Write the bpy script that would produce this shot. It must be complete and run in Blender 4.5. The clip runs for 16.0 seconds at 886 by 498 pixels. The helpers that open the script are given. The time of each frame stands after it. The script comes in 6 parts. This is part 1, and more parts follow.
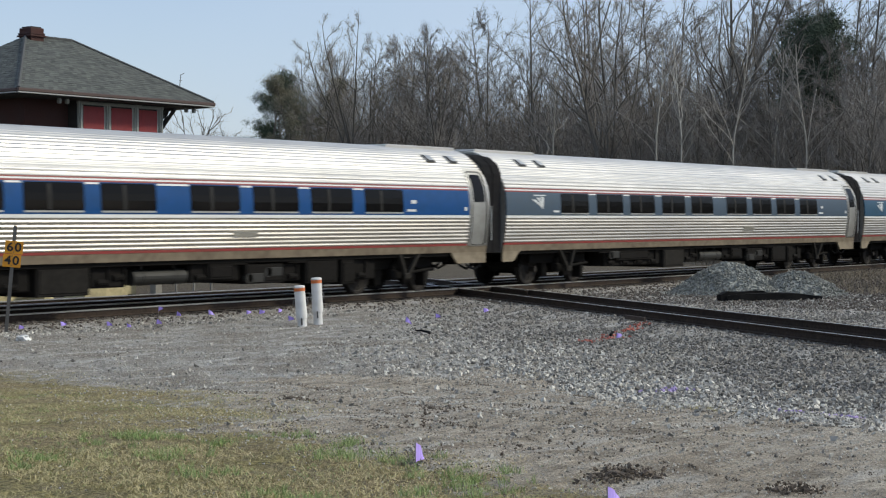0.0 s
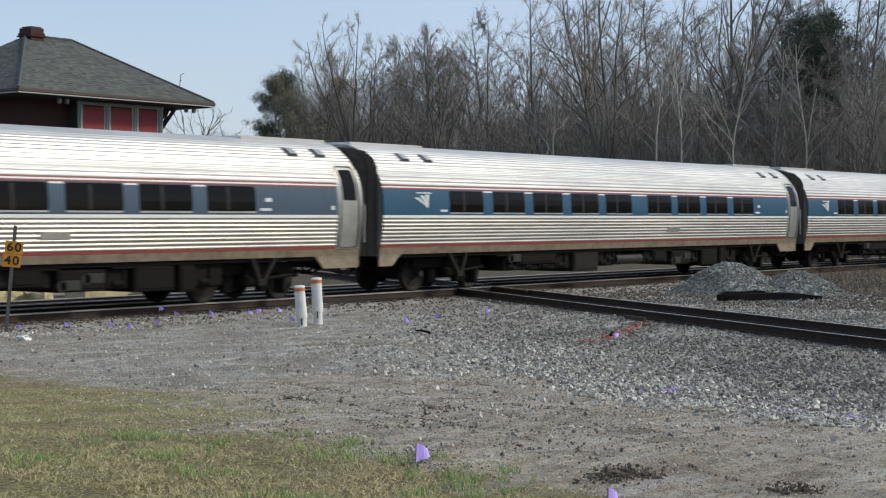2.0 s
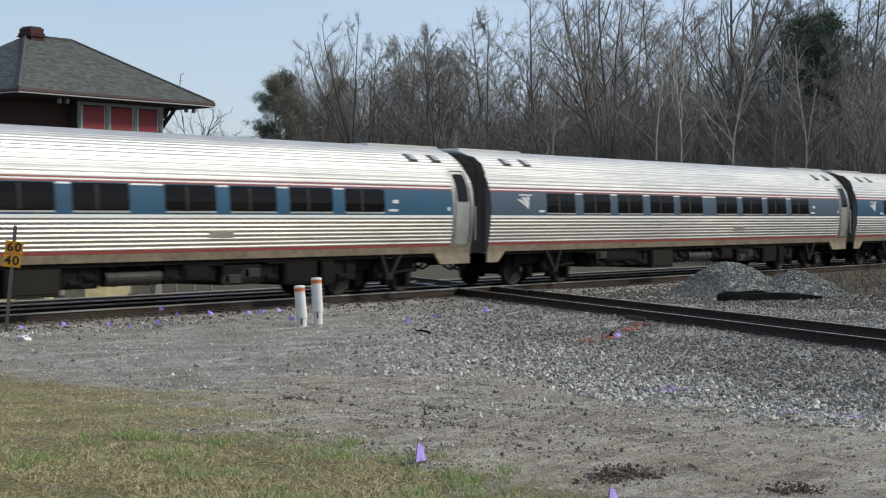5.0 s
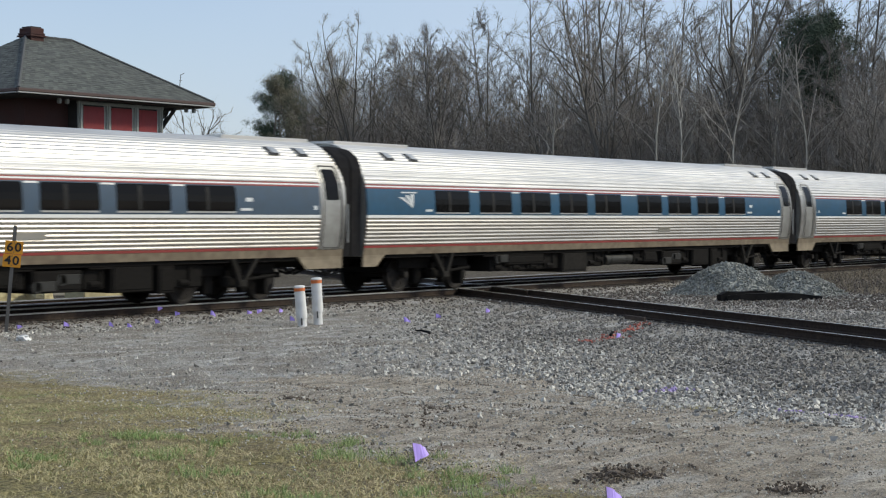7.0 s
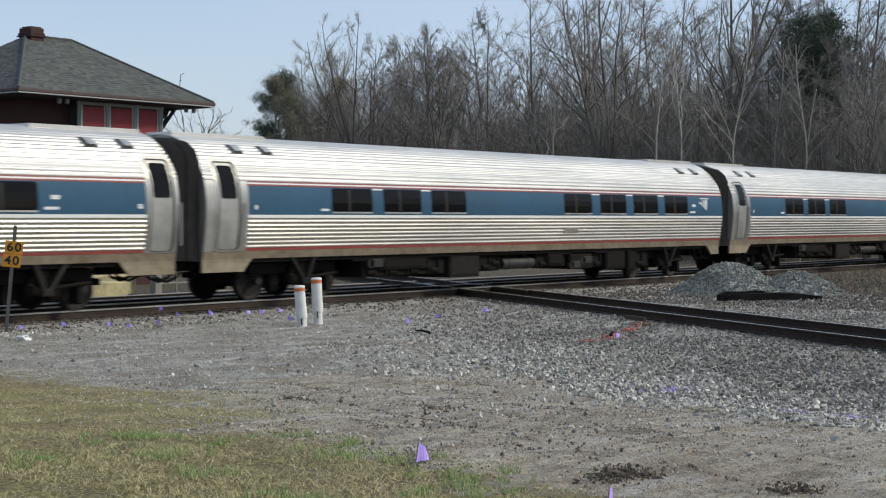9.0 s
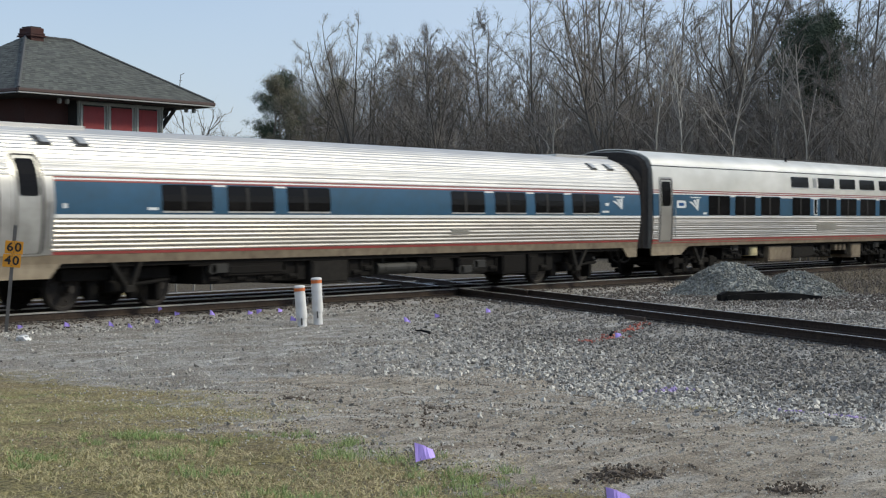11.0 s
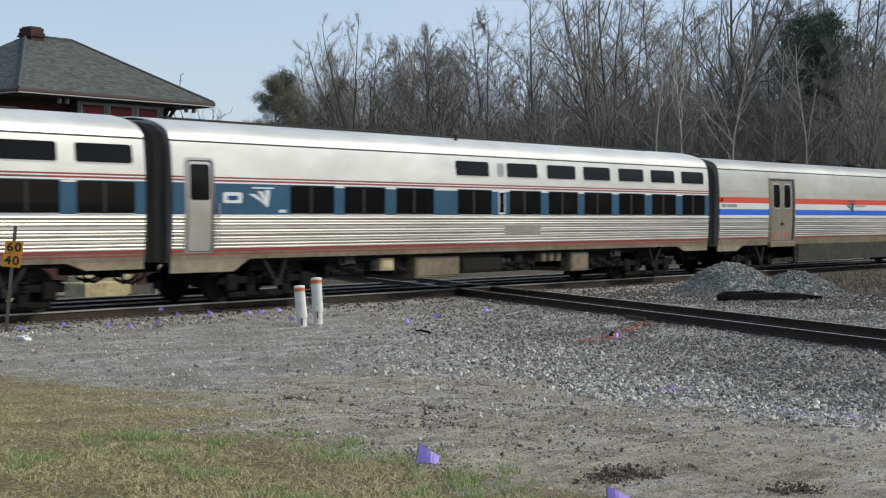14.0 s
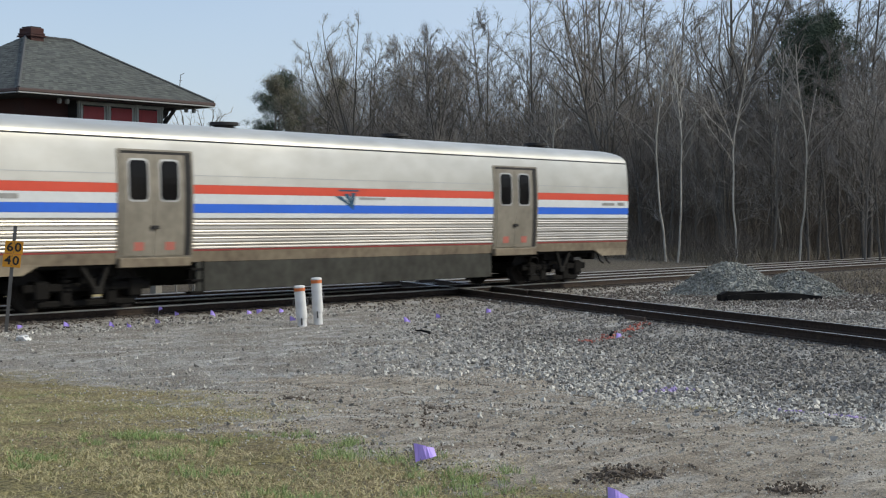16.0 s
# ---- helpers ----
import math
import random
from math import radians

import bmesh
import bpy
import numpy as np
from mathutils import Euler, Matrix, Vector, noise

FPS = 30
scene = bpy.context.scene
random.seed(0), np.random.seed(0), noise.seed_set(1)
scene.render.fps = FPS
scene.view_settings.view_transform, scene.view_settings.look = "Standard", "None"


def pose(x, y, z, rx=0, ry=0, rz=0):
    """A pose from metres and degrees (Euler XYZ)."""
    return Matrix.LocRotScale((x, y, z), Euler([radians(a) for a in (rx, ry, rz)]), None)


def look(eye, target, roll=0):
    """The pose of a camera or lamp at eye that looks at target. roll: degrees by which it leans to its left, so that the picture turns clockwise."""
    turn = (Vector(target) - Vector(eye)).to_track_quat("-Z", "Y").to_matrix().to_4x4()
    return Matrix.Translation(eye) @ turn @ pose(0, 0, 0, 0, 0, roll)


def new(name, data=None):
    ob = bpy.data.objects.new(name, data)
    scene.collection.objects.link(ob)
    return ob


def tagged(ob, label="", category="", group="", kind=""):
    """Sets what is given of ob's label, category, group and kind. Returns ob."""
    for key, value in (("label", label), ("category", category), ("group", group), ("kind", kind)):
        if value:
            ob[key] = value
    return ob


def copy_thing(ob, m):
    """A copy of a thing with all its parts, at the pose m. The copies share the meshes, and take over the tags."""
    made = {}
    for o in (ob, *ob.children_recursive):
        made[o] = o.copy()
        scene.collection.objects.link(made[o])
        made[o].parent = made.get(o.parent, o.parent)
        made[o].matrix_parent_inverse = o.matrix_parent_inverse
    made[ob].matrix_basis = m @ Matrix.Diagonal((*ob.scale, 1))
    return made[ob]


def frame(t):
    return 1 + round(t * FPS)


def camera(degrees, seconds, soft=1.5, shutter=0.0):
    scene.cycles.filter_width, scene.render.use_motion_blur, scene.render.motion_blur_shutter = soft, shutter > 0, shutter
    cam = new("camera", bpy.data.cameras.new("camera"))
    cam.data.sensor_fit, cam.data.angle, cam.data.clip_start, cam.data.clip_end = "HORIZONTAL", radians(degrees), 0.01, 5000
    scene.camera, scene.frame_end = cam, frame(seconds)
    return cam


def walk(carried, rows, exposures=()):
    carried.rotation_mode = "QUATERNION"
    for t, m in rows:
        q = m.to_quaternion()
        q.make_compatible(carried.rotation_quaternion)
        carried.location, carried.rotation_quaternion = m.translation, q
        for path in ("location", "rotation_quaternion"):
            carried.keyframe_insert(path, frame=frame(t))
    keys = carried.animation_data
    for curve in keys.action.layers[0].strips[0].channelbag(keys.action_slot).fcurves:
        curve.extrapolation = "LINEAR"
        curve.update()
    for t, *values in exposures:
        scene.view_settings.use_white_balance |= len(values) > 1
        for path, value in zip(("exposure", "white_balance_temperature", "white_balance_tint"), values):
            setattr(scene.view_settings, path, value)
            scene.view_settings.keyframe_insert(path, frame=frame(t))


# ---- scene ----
# World: x along the main line, y away from the camera across it, z up. Ground at the line is z = 0.
RAIL = 0.30            # top of rail
LINE_Y = 27.67         # centre of the main line
EYE = Vector((0.0, 0.0, 2.25))
FWD = Vector((0.8018, 0.5975, 0.0))
cam = camera(30.45, 16.0, soft=1.2, shutter=0.25)
SHOT = look(EYE, EYE + FWD * 100 + Vector((0, 0, -1.875)))
walk(cam, [(0.0, SHOT), (16.0, SHOT)], exposures=[(0.0, 0.08, 7050, 2), (16.0, 0.08, 7050, 2)])

# ---- light: thin high cloud with a soft sun from the camera's right
world = bpy.data.worlds.new("world")
scene.world = world
world.use_nodes = True
wn = world.node_tree.nodes
sky = wn.new("ShaderNodeTexSky")
sky.sky_type = "NISHITA"
sky.sun_disc = False
SUN_DIR = Vector((0.50, -0.60, 0.62)).normalized()
sky.sun_elevation = math.asin(SUN_DIR.z)
sky.sun_rotation = math.atan2(SUN_DIR.x, SUN_DIR.y)
sky.air_density, sky.dust_density, sky.ozone_density = 1.0, 0.9, 4.0
wn["Background"].inputs["Strength"].default_value = 0.15
haze = wn.new("ShaderNodeMix")          # thin high cloud whitens the sky
haze.data_type, haze.blend_type = "RGBA", "MULTIPLY"
haze.inputs[0].default_value = 1.0
haze.inputs[7].default_value = (1.10, 0.97, 1.04, 1)
world.node_tree.links.new(sky.outputs[0], haze.inputs[6])
cloud_at, cloud_noise, cloud_amount, cloud = (wn.new(k) for k in ("ShaderNodeTexCoord", "ShaderNodeTexNoise", "ShaderNodeMapRange", "ShaderNodeMix"))
cloud_noise.inputs["Scale"].default_value, cloud_noise.inputs["Detail"].default_value = 2.6, 5
cloud_amount.inputs["From Min"].default_value, cloud_amount.inputs["From Max"].default_value = 0.35, 0.68
cloud_amount.inputs["To Min"].default_value, cloud_amount.inputs["To Max"].default_value = 0.25, 0.85
cloud.data_type = "RGBA"
cloud.inputs[7].default_value = (3.35, 4.1, 5.75, 1)
world.node_tree.links.new(cloud_at.outputs["Generated"], cloud_noise.inputs["Vector"])
world.node_tree.links.new(cloud_noise.outputs[0], cloud_amount.inputs[0])
world.node_tree.links.new(cloud_amount.outputs[0], cloud.inputs[0])
world.node_tree.links.new(haze.outputs[2], cloud.inputs[6])
world.node_tree.links.new(cloud.outputs[2], wn["Background"].inputs[0])
sun_data = bpy.data.lights.new("sun", "SUN")
sun_data.energy, sun_data.angle, sun_data.color = 2.6, radians(11), (1.0, 0.94, 0.86)
sun = new("sun", sun_data)
sun.matrix_world = look(SUN_DIR * 60, (0, 0, 0))
# ---- materials
def material(name, base, rough=0.8, metal=0.0, vary=0.15, grain=8.0, broad=0.6, bump=0.0, bump_scale=40.0, spec=0.4, tint=None, island=0.0, axes=(1, 1, 1), each=0.0):
    """Procedural surface: base colour varied at a fine and a broad scale, with bump."""
    m = bpy.data.materials.new(name)
    m.use_nodes = True
    n, l = m.node_tree.nodes, m.node_tree.links
    b = n["Principled BSDF"]
    b.inputs["Roughness"].default_value, b.inputs["Metallic"].default_value = rough, metal
    b.inputs["Specular IOR Level"].default_value = spec
    geo = n.new("ShaderNodeTexCoord")
    mp = n.new("ShaderNodeMapping")
    mp.inputs["Scale"].default_value = axes
    l.new(geo.outputs["Object"], mp.inputs[0])
    fine, wide = n.new("ShaderNodeTexNoise"), n.new("ShaderNodeTexNoise")
    fine.inputs["Scale"].default_value, fine.inputs["Detail"].default_value = grain, 6
    wide.inputs["Scale"].default_value, wide.inputs["Detail"].default_value = broad, 4
    l.new(mp.outputs[0], fine.inputs["Vector"]), l.new(mp.outputs[0], wide.inputs["Vector"])
    add = n.new("ShaderNodeMath")
    add.operation = "ADD"
    l.new(fine.outputs[0], add.inputs[0]), l.new(wide.outputs[0], add.inputs[1])
    last = add.outputs[0]
    for amount, node, out in ((island, "ShaderNodeNewGeometry", "Random Per Island"), (each, "ShaderNodeObjectInfo", "Random")):
        if amount:
            g = n.new(node)
            ma = n.new("ShaderNodeMath")
            ma.operation = "MULTIPLY_ADD"
            l.new(g.outputs[out], ma.inputs[0])
            ma.inputs[1].default_value = amount
            l.new(last, ma.inputs[2])
            last = ma.outputs[0]
    rng = n.new("ShaderNodeMapRange")
    rng.inputs["From Min"].default_value, rng.inputs["From Max"].default_value = 0.6, 1.4 + island + each
    l.new(last, rng.inputs[0])
    mix = n.new("ShaderNodeMix")
    mix.data_type = "RGBA"
    l.new(rng.outputs[0], mix.inputs[0])
    lo = tint or tuple(c * (1 - vary) for c in base)
    hi = tuple(min(1, c * (1 + vary)) for c in base)
    mix.inputs[6].default_value, mix.inputs[7].default_value = (*lo, 1), (*hi, 1)
    l.new(mix.outputs[2], b.inputs["Base Color"])
    rr = n.new("ShaderNodeMapRange")
    rr.inputs["From Min"].default_value, rr.inputs["From Max"].default_value = 0.3, 0.7
    rr.inputs["To Min"].default_value, rr.inputs["To Max"].default_value = max(0.02, rough * 0.85), min(1, rough * 1.15)
    l.new(wide.outputs[0], rr.inputs[0]), l.new(rr.outputs[0], b.inputs["Roughness"])
    if bump:
        bn, bp = n.new("ShaderNodeTexNoise"), n.new("ShaderNodeBump")
        bn.inputs["Scale"].default_value, bn.inputs["Detail"].default_value = bump_scale, 5
        bp.inputs["Strength"].default_value, bp.inputs["Distance"].default_value = bump, 0.02
        l.new(mp.outputs[0], bn.inputs["Vector"]), l.new(bn.outputs[0], bp.inputs["Height"])
        l.new(bp.outputs[0], b.inputs["Normal"])
    return m


STEEL = material("fluted_stainless_steel", (0.60, 0.565, 0.505), 0.40, 0.85, 0.10, 3.0, 0.35, axes=(0.35, 1, 2.5), tint=(0.44, 0.41, 0.36))
FLAT_STEEL = material("flat_stainless_steel", (0.62, 0.595, 0.535), 0.33, 0.85, 0.07, 2.0, 0.4, axes=(0.5, 1, 1), tint=(0.50, 0.475, 0.415))
ROOF_STEEL = material("weathered_ribbed_roof_steel", (0.64, 0.625, 0.59), 0.40, 0.78, 0.10, 3.0, 0.35, axes=(0.35, 1, 2.5), tint=(0.50, 0.485, 0.45))
DULL_SIDE = material("dull_grey_steel", (0.66, 0.645, 0.585), 0.40, 0.6, 0.12, 2.0, 0.4, axes=(0.5, 1, 1), tint=(0.52, 0.50, 0.43))
PAINTED_SIDE = material("dull_cream_steel", (0.82, 0.80, 0.735), 0.38, 0.50, 0.10, 2.0, 0.4, axes=(0.5, 1, 1), tint=(0.66, 0.64, 0.56))
DOOR_STEEL = material("door_steel", (0.40, 0.40, 0.38), 0.42, 0.6, 0.12, 5.0, 1.2, tint=(0.28, 0.275, 0.25))
VESTIBULE = material("dull_vestibule_steel", (0.47, 0.465, 0.44), 0.4, 0.85, 0.1, 4.0, 0.8, tint=(0.34, 0.33, 0.30))
BLUE_A = material("bright_blue_stripe", (0.005, 0.058, 0.20), 0.35, 0.0, 0.15, 4.0, 0.5, tint=(0.007, 0.055, 0.165), spec=0.25)
BLUE_B = material("dusty_blue_stripe", (0.026, 0.083, 0.150), 0.35, 0.0, 0.18, 4.0, 0.5, tint=(0.032, 0.076, 0.118), spec=0.25)
BLUE_C = material("faded_blue_stripe", (0.055, 0.085, 0.125), 0.38, 0.0, 0.15, 4.0, 0.5, tint=(0.062, 0.085, 0.108), spec=0.25)
RED_LINE = material("red_stripe", (0.26, 0.036, 0.036), 0.45, 0.0, 0.2, 6.0, 0.8, tint=(0.20, 0.055, 0.045))
WHITE_LINE = material("white_stripe", (0.72, 0.72, 0.70), 0.45, 0.0, 0.08, 6.0, 0.8)
BRIGHT_RED = material("vivid_red_band", (0.62, 0.075, 0.04), 0.4, 0.0, 0.08, 5.0, 0.6)
BRIGHT_BLUE = material("vivid_blue_band", (0.025, 0.13, 0.62), 0.4, 0.0, 0.08, 5.0, 0.6)
CORNER = material("dusty_cream_corner_sill", (0.25, 0.21, 0.15), 0.7, 0.1, 0.25, 5.0, 0.7, bump=0.1, tint=(0.12, 0.092, 0.062))
SILL = material("rusty_dusty_side_sill", (0.20, 0.165, 0.115), 0.75, 0.0, 0.25, 5.0, 0.7, bump=0.1, tint=(0.09, 0.064, 0.042))
BAG_DOOR = material("tan_grey_door_steel", (0.25, 0.225, 0.18), 0.5, 0.25, 0.2, 5.0, 1.2, tint=(0.17, 0.15, 0.115))
SKIRT = material("grey_skirt", (0.058, 0.058, 0.05), 0.85, 0.0, 0.25, 5.0, 0.7, tint=(0.028, 0.027, 0.023), spec=0.15)
GLASS = material("dark_window_glass", (0.006, 0.0062, 0.0065), 0.07, 0.0, 0.2, 2.0, 0.7, spec=0.3)
GLASS.node_tree.nodes["Principled BSDF"].inputs["IOR"].default_value = 1.25
CURTAIN = material("grey_curtain", (0.012, 0.0118, 0.0112), 0.8, 0.0, 0.2, 10.0, 1.0)
FRAME_ALU = material("window_frame_aluminium", (0.5, 0.5, 0.48), 0.4, 0.7, 0.1, 10.0, 1.0)
BELLOWS = material("dusty_bellows_rubber", (0.040, 0.035, 0.031), 0.85, 0.0, 0.3, 6.0, 1.0, tint=(0.022, 0.019, 0.017))
RUBBER = material("black_rubber", (0.014, 0.013, 0.013), 0.75, 0.0, 0.25, 8.0, 1.0, bump=0.1)
# Underfloor gear: near-black bases that also carry the shade under the cars.
TRUCK = material("shade_dark_dirty_truck_steel", (0.011, 0.010, 0.009), 0.9, 0.0, 0.35, 12.0, 1.6, bump=0.2, tint=(0.006, 0.0055, 0.005), spec=0.12)
EQUIP = material("shade_dark_dusty_underfloor_box", (0.026, 0.024, 0.021), 0.9, 0.0, 0.3, 8.0, 1.2, tint=(0.008, 0.0075, 0.007), each=0.5, spec=0.12)
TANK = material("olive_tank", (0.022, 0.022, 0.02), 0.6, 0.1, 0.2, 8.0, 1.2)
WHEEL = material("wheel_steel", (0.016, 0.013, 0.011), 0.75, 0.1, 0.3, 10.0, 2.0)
PALE = material("pale_vinyl", (0.62, 0.64, 0.64), 0.5, 0.0, 0.1, 10.0, 1.0)
RAIL_SIDE = material("rusty_rail", (0.055, 0.040, 0.031), 0.9, 0.0, 0.3, 14.0, 1.2, bump=0.15, tint=(0.018, 0.014, 0.012), spec=0.2)
RAIL_TOP = material("worn_rail_head", (0.55, 0.54, 0.52), 0.35, 0.75, 0.1, 10.0, 1.0)
TIE = material("weathered_sleeper", (0.06, 0.051, 0.044), 0.95, 0.0, 0.35, 14.0, 2.0, bump=0.4, tint=(0.04, 0.034, 0.03), axes=(1, 0.2, 1))
PLATE = material("rusty_joint_bar", (0.07, 0.052, 0.042), 0.85, 0.2, 0.3, 14.0, 2.0)
STONE = material("grey_crushed_stone", (0.60, 0.575, 0.515), 0.95, 0.0, 0.3, 14.0, 0.5, tint=(0.06, 0.054, 0.046), island=1.1)
HEAP = material("blue_grey_crushed_stone", (0.27, 0.275, 0.25), 0.95, 0.0, 0.3, 14.0, 0.8, tint=(0.055, 0.056, 0.05), island=0.9)
DARK_STONE = material("dark_weathered_ballast", (0.25, 0.235, 0.21), 0.95, 0.0, 0.35, 14.0, 0.5, tint=(0.05, 0.046, 0.042), island=0.9)
OLD_STONE = material("brown_stained_ballast", (0.13, 0.11, 0.093), 0.95, 0.0, 0.3, 14.0, 0.5, tint=(0.05, 0.04, 0.034), island=0.8)
SHINGLE = material("grey_asphalt_shingle", (0.075, 0.078, 0.078), 0.95, 0.0, 0.3, 20.0, 2.0, bump=0.3, tint=(0.045, 0.047, 0.048), each=0.5)
# Red brick taken darker: the shade below the eaves is in its colour.
BRICK = material("shade_dark_red_brick", (0.06, 0.025, 0.021), 0.9, 0.0, 0.3, 20.0, 1.5, bump=0.2, tint=(0.032, 0.016, 0.015), each=0.4)
MORTAR = material("mortar", (0.17, 0.13, 0.115), 0.95, 0.0, 0.2, 20.0, 1.5)
BOARD_RED = material("red_painted_board", (0.26, 0.040, 0.042), 0.7, 0.0, 0.12, 12.0, 1.5, axes=(1, 1, 0.3))
TRIM_GREY = material("grey_green_trim_paint", (0.30, 0.315, 0.29), 0.7, 0.0, 0.15, 12.0, 1.5)
FASCIA = material("brown_gutter", (0.075, 0.048, 0.042), 0.6, 0.0, 0.15, 8.0, 1.0)
SOFFIT = material("pale_grey_eave_edge", (0.34, 0.35, 0.34), 0.7, 0.0, 0.1, 8.0, 1.0)
DARK_WOOD = material("dark_bracket_paint", (0.028, 0.028, 0.027), 0.75, 0.0, 0.2, 12.0, 1.0)
BARK = material("grey_brown_bark", (0.15, 0.135, 0.117), 0.95, 0.0, 0.3, 10.0, 0.5, tint=(0.05, 0.045, 0.039), each=0.6)
TWIG = material("grey_winter_twigs", (0.29, 0.265, 0.235), 0.95, 0.0, 0.25, 2.0, 0.3, tint=(0.12, 0.106, 0.092), each=0.8)
PALE_BARK = material("pale_sycamore_bark", (0.44, 0.415, 0.36), 0.9, 0.0, 0.25, 6.0, 1.0, tint=(0.28, 0.25, 0.21))
NEEDLE = material("dark_pine_needles", (0.075, 0.098, 0.066), 0.9, 0.0, 0.35, 3.0, 0.5, tint=(0.024, 0.036, 0.022), island=0.5)
VINE = material("ivy_and_cedar_green", (0.19, 0.175, 0.12), 0.9, 0.0, 0.3, 3.0, 0.5, tint=(0.10, 0.095, 0.065), island=0.5)
GRASS = material("winter_grass_blades", (0.29, 0.27, 0.125), 0.9, 0.0, 0.25, 2.5, 0.6, tint=(0.56, 0.47, 0.28), island=0.7)
GREEN_GRASS = material("fresh_grass_blades", (0.20, 0.31, 0.11), 0.85, 0.0, 0.25, 2.5, 0.6, tint=(0.30, 0.33, 0.15), island=0.6)
DRY_WEED = material("dry_brush", (0.25, 0.21, 0.155), 0.95, 0.0, 0.3, 2.0, 0.4, tint=(0.08, 0.066, 0.05), island=0.8)
PIPE_WHITE = material("white_plastic_pipe", (0.74, 0.74, 0.73), 0.45, 0.0, 0.08, 6.0, 1.5, tint=(0.60, 0.59, 0.56))
ORANGE = material("orange_tape", (0.62, 0.17, 0.05), 0.55, 0.0, 0.1, 10.0, 2.0)
YELLOW_SIGN = material("amber_sign_face", (0.62, 0.27, 0.015), 0.5, 0.0, 0.12, 8.0, 3.0, tint=(0.45, 0.19, 0.015))
BLACK_PAINT = material("black_sign_letter", (0.012, 0.012, 0.012), 0.6, 0.0, 0.1, 8.0, 2.0)
POST_STEEL = material("galvanised_post", (0.12, 0.115, 0.11), 0.6, 0.5, 0.2, 8.0, 2.0)
FLAG = material("purple_flag_vinyl", (0.48, 0.35, 0.92), 0.5, 0.0, 0.15, 8.0, 2.0, each=0.3)
WIRE = material("flag_wire", (0.25, 0.24, 0.24), 0.5, 0.6, 0.1, 8.0, 2.0)
TIMBER = material("creosoted_timber", (0.009, 0.009, 0.0095), 0.9, 0.0, 0.4, 14.0, 1.5, bump=0.4, spec=0.12, axes=(0.3, 1, 1))
CLOD = material("dark_soil", (0.12, 0.096, 0.075), 0.98, 0.0, 0.3, 14.0, 2.0, bump=0.4, island=0.4)
YELLOW_BLOCK = material("cream_painted_concrete", (0.48, 0.42, 0.25), 0.9, 0.0, 0.25, 6.0, 1.2, bump=0.2, tint=(0.24, 0.21, 0.13))
CONCRETE = material("pale_concrete", (0.25, 0.24, 0.215), 0.9, 0.0, 0.15, 8.0, 1.0, bump=0.1)
WHITE_ROCK = material("white_painted_stone", (0.75, 0.74, 0.71), 0.8, 0.0, 0.1, 8.0, 2.0)
SPRAY = material("red_orange_marking_paint", (0.42, 0.13, 0.10), 0.8, 0.0, 0.2, 8.0, 2.0, island=0.3)
LILAC = material("lilac_marking_paint", (0.36, 0.28, 0.52), 0.8, 0.0, 0.2, 8.0, 2.0, island=0.3)


# ---- mesh helpers
def add_box(bm, lo, hi, bevel=0.0, m=None):
    """A box from corner to corner, with bevelled edges, placed by the matrix m."""
    c = [(a + b) / 2 for a, b in zip(lo, hi)]
    made = bmesh.ops.create_cube(bm, size=1.0, matrix=Matrix.Translation(c) @ Matrix.Diagonal([max(1e-4, b - a) for a, b in zip(lo, hi)] + [1]))
    vs = made["verts"]
    if bevel:
        es = {e for v in vs for e in v.link_edges}
        res = bmesh.ops.bevel(bm, geom=list(es), offset=bevel, segments=1, affect="EDGES", profile=0.5)
        vs = list({v for f in res["faces"] for v in f.verts} | {v for v in vs if v.is_valid})
    if m is not None:
        bmesh.ops.transform(bm, matrix=m, verts=[v for v in vs if v.is_valid])
    return vs


def add_tube(bm, a, b, ra, rb=None, sides=10, caps=True):
    """A tapered round bar from a to b."""
    a, b = Vector(a), Vector(b)
    rb = ra if rb is None else rb
    d = b - a
    if d.length < 1e-6:
        return []
    m = Matrix.Translation((a + b) / 2) @ d.to_track_quat("Z", "Y").to_matrix().to_4x4()
    return bmesh.ops.create_cone(bm, cap_ends=caps, segments=sides, radius1=ra, radius2=rb, depth=d.length, matrix=m)["verts"]


def shape(name, bm, material_, smooth=False):
    me = bpy.data.meshes.new(name)
    bm.to_mesh(me)
    bm.free()
    me.materials.append(material_)
    if smooth:
        me.polygons.foreach_set("use_smooth", [True] * len(me.polygons))
    return me


def part(name, bm, material_, parent, label="", smooth=False):
    """One mesh object under a thing or a part."""
    me = bm if isinstance(bm, bpy.types.Mesh) else shape(name, bm, material_, smooth)
    ob = new(name, me)
    ob.parent = parent
    return tagged(ob, label)


def thing(name, m, label, category, group="", kind=""):
    """An empty at a thing's base, to which its parts belong."""
    ob = new(name)
    ob.empty_display_size = 0.2
    ob.matrix_basis = m
    return tagged(ob, label, category, group, kind)


def single(name, bm, material_, label, category, m=None, group="", kind="", smooth=False):
    """A thing of one mesh."""
    me = bm if isinstance(bm, bpy.types.Mesh) else shape(name, bm, material_, smooth)
    ob = new(name, me)
    if m is not None:
        ob.matrix_basis = m
    return tagged(ob, label, category, group, kind)


def mesh_of(name, verts, faces, material_, smooth=False):
    me = bpy.data.meshes.new(name)
    me.from_pydata(verts, [], faces)
    me.materials.append(material_)
    if smooth:
        me.polygons.foreach_set("use_smooth", [True] * len(me.polygons))
    return me


def smoothstep(a, b, v):
    t = min(1.0, max(0.0, (v - a) / (b - a)))
    return t * t * (3 - 2 * t)


# ---- the lie of the land
SIDE_P, SIDE_D = Vector((26.55, 10.45, 0)), Vector((math.cos(radians(55.8)), math.sin(radians(55.8)), 0))   # crossing track
SIDE_N = Vector((SIDE_D.y, -SIDE_D.x, 0))


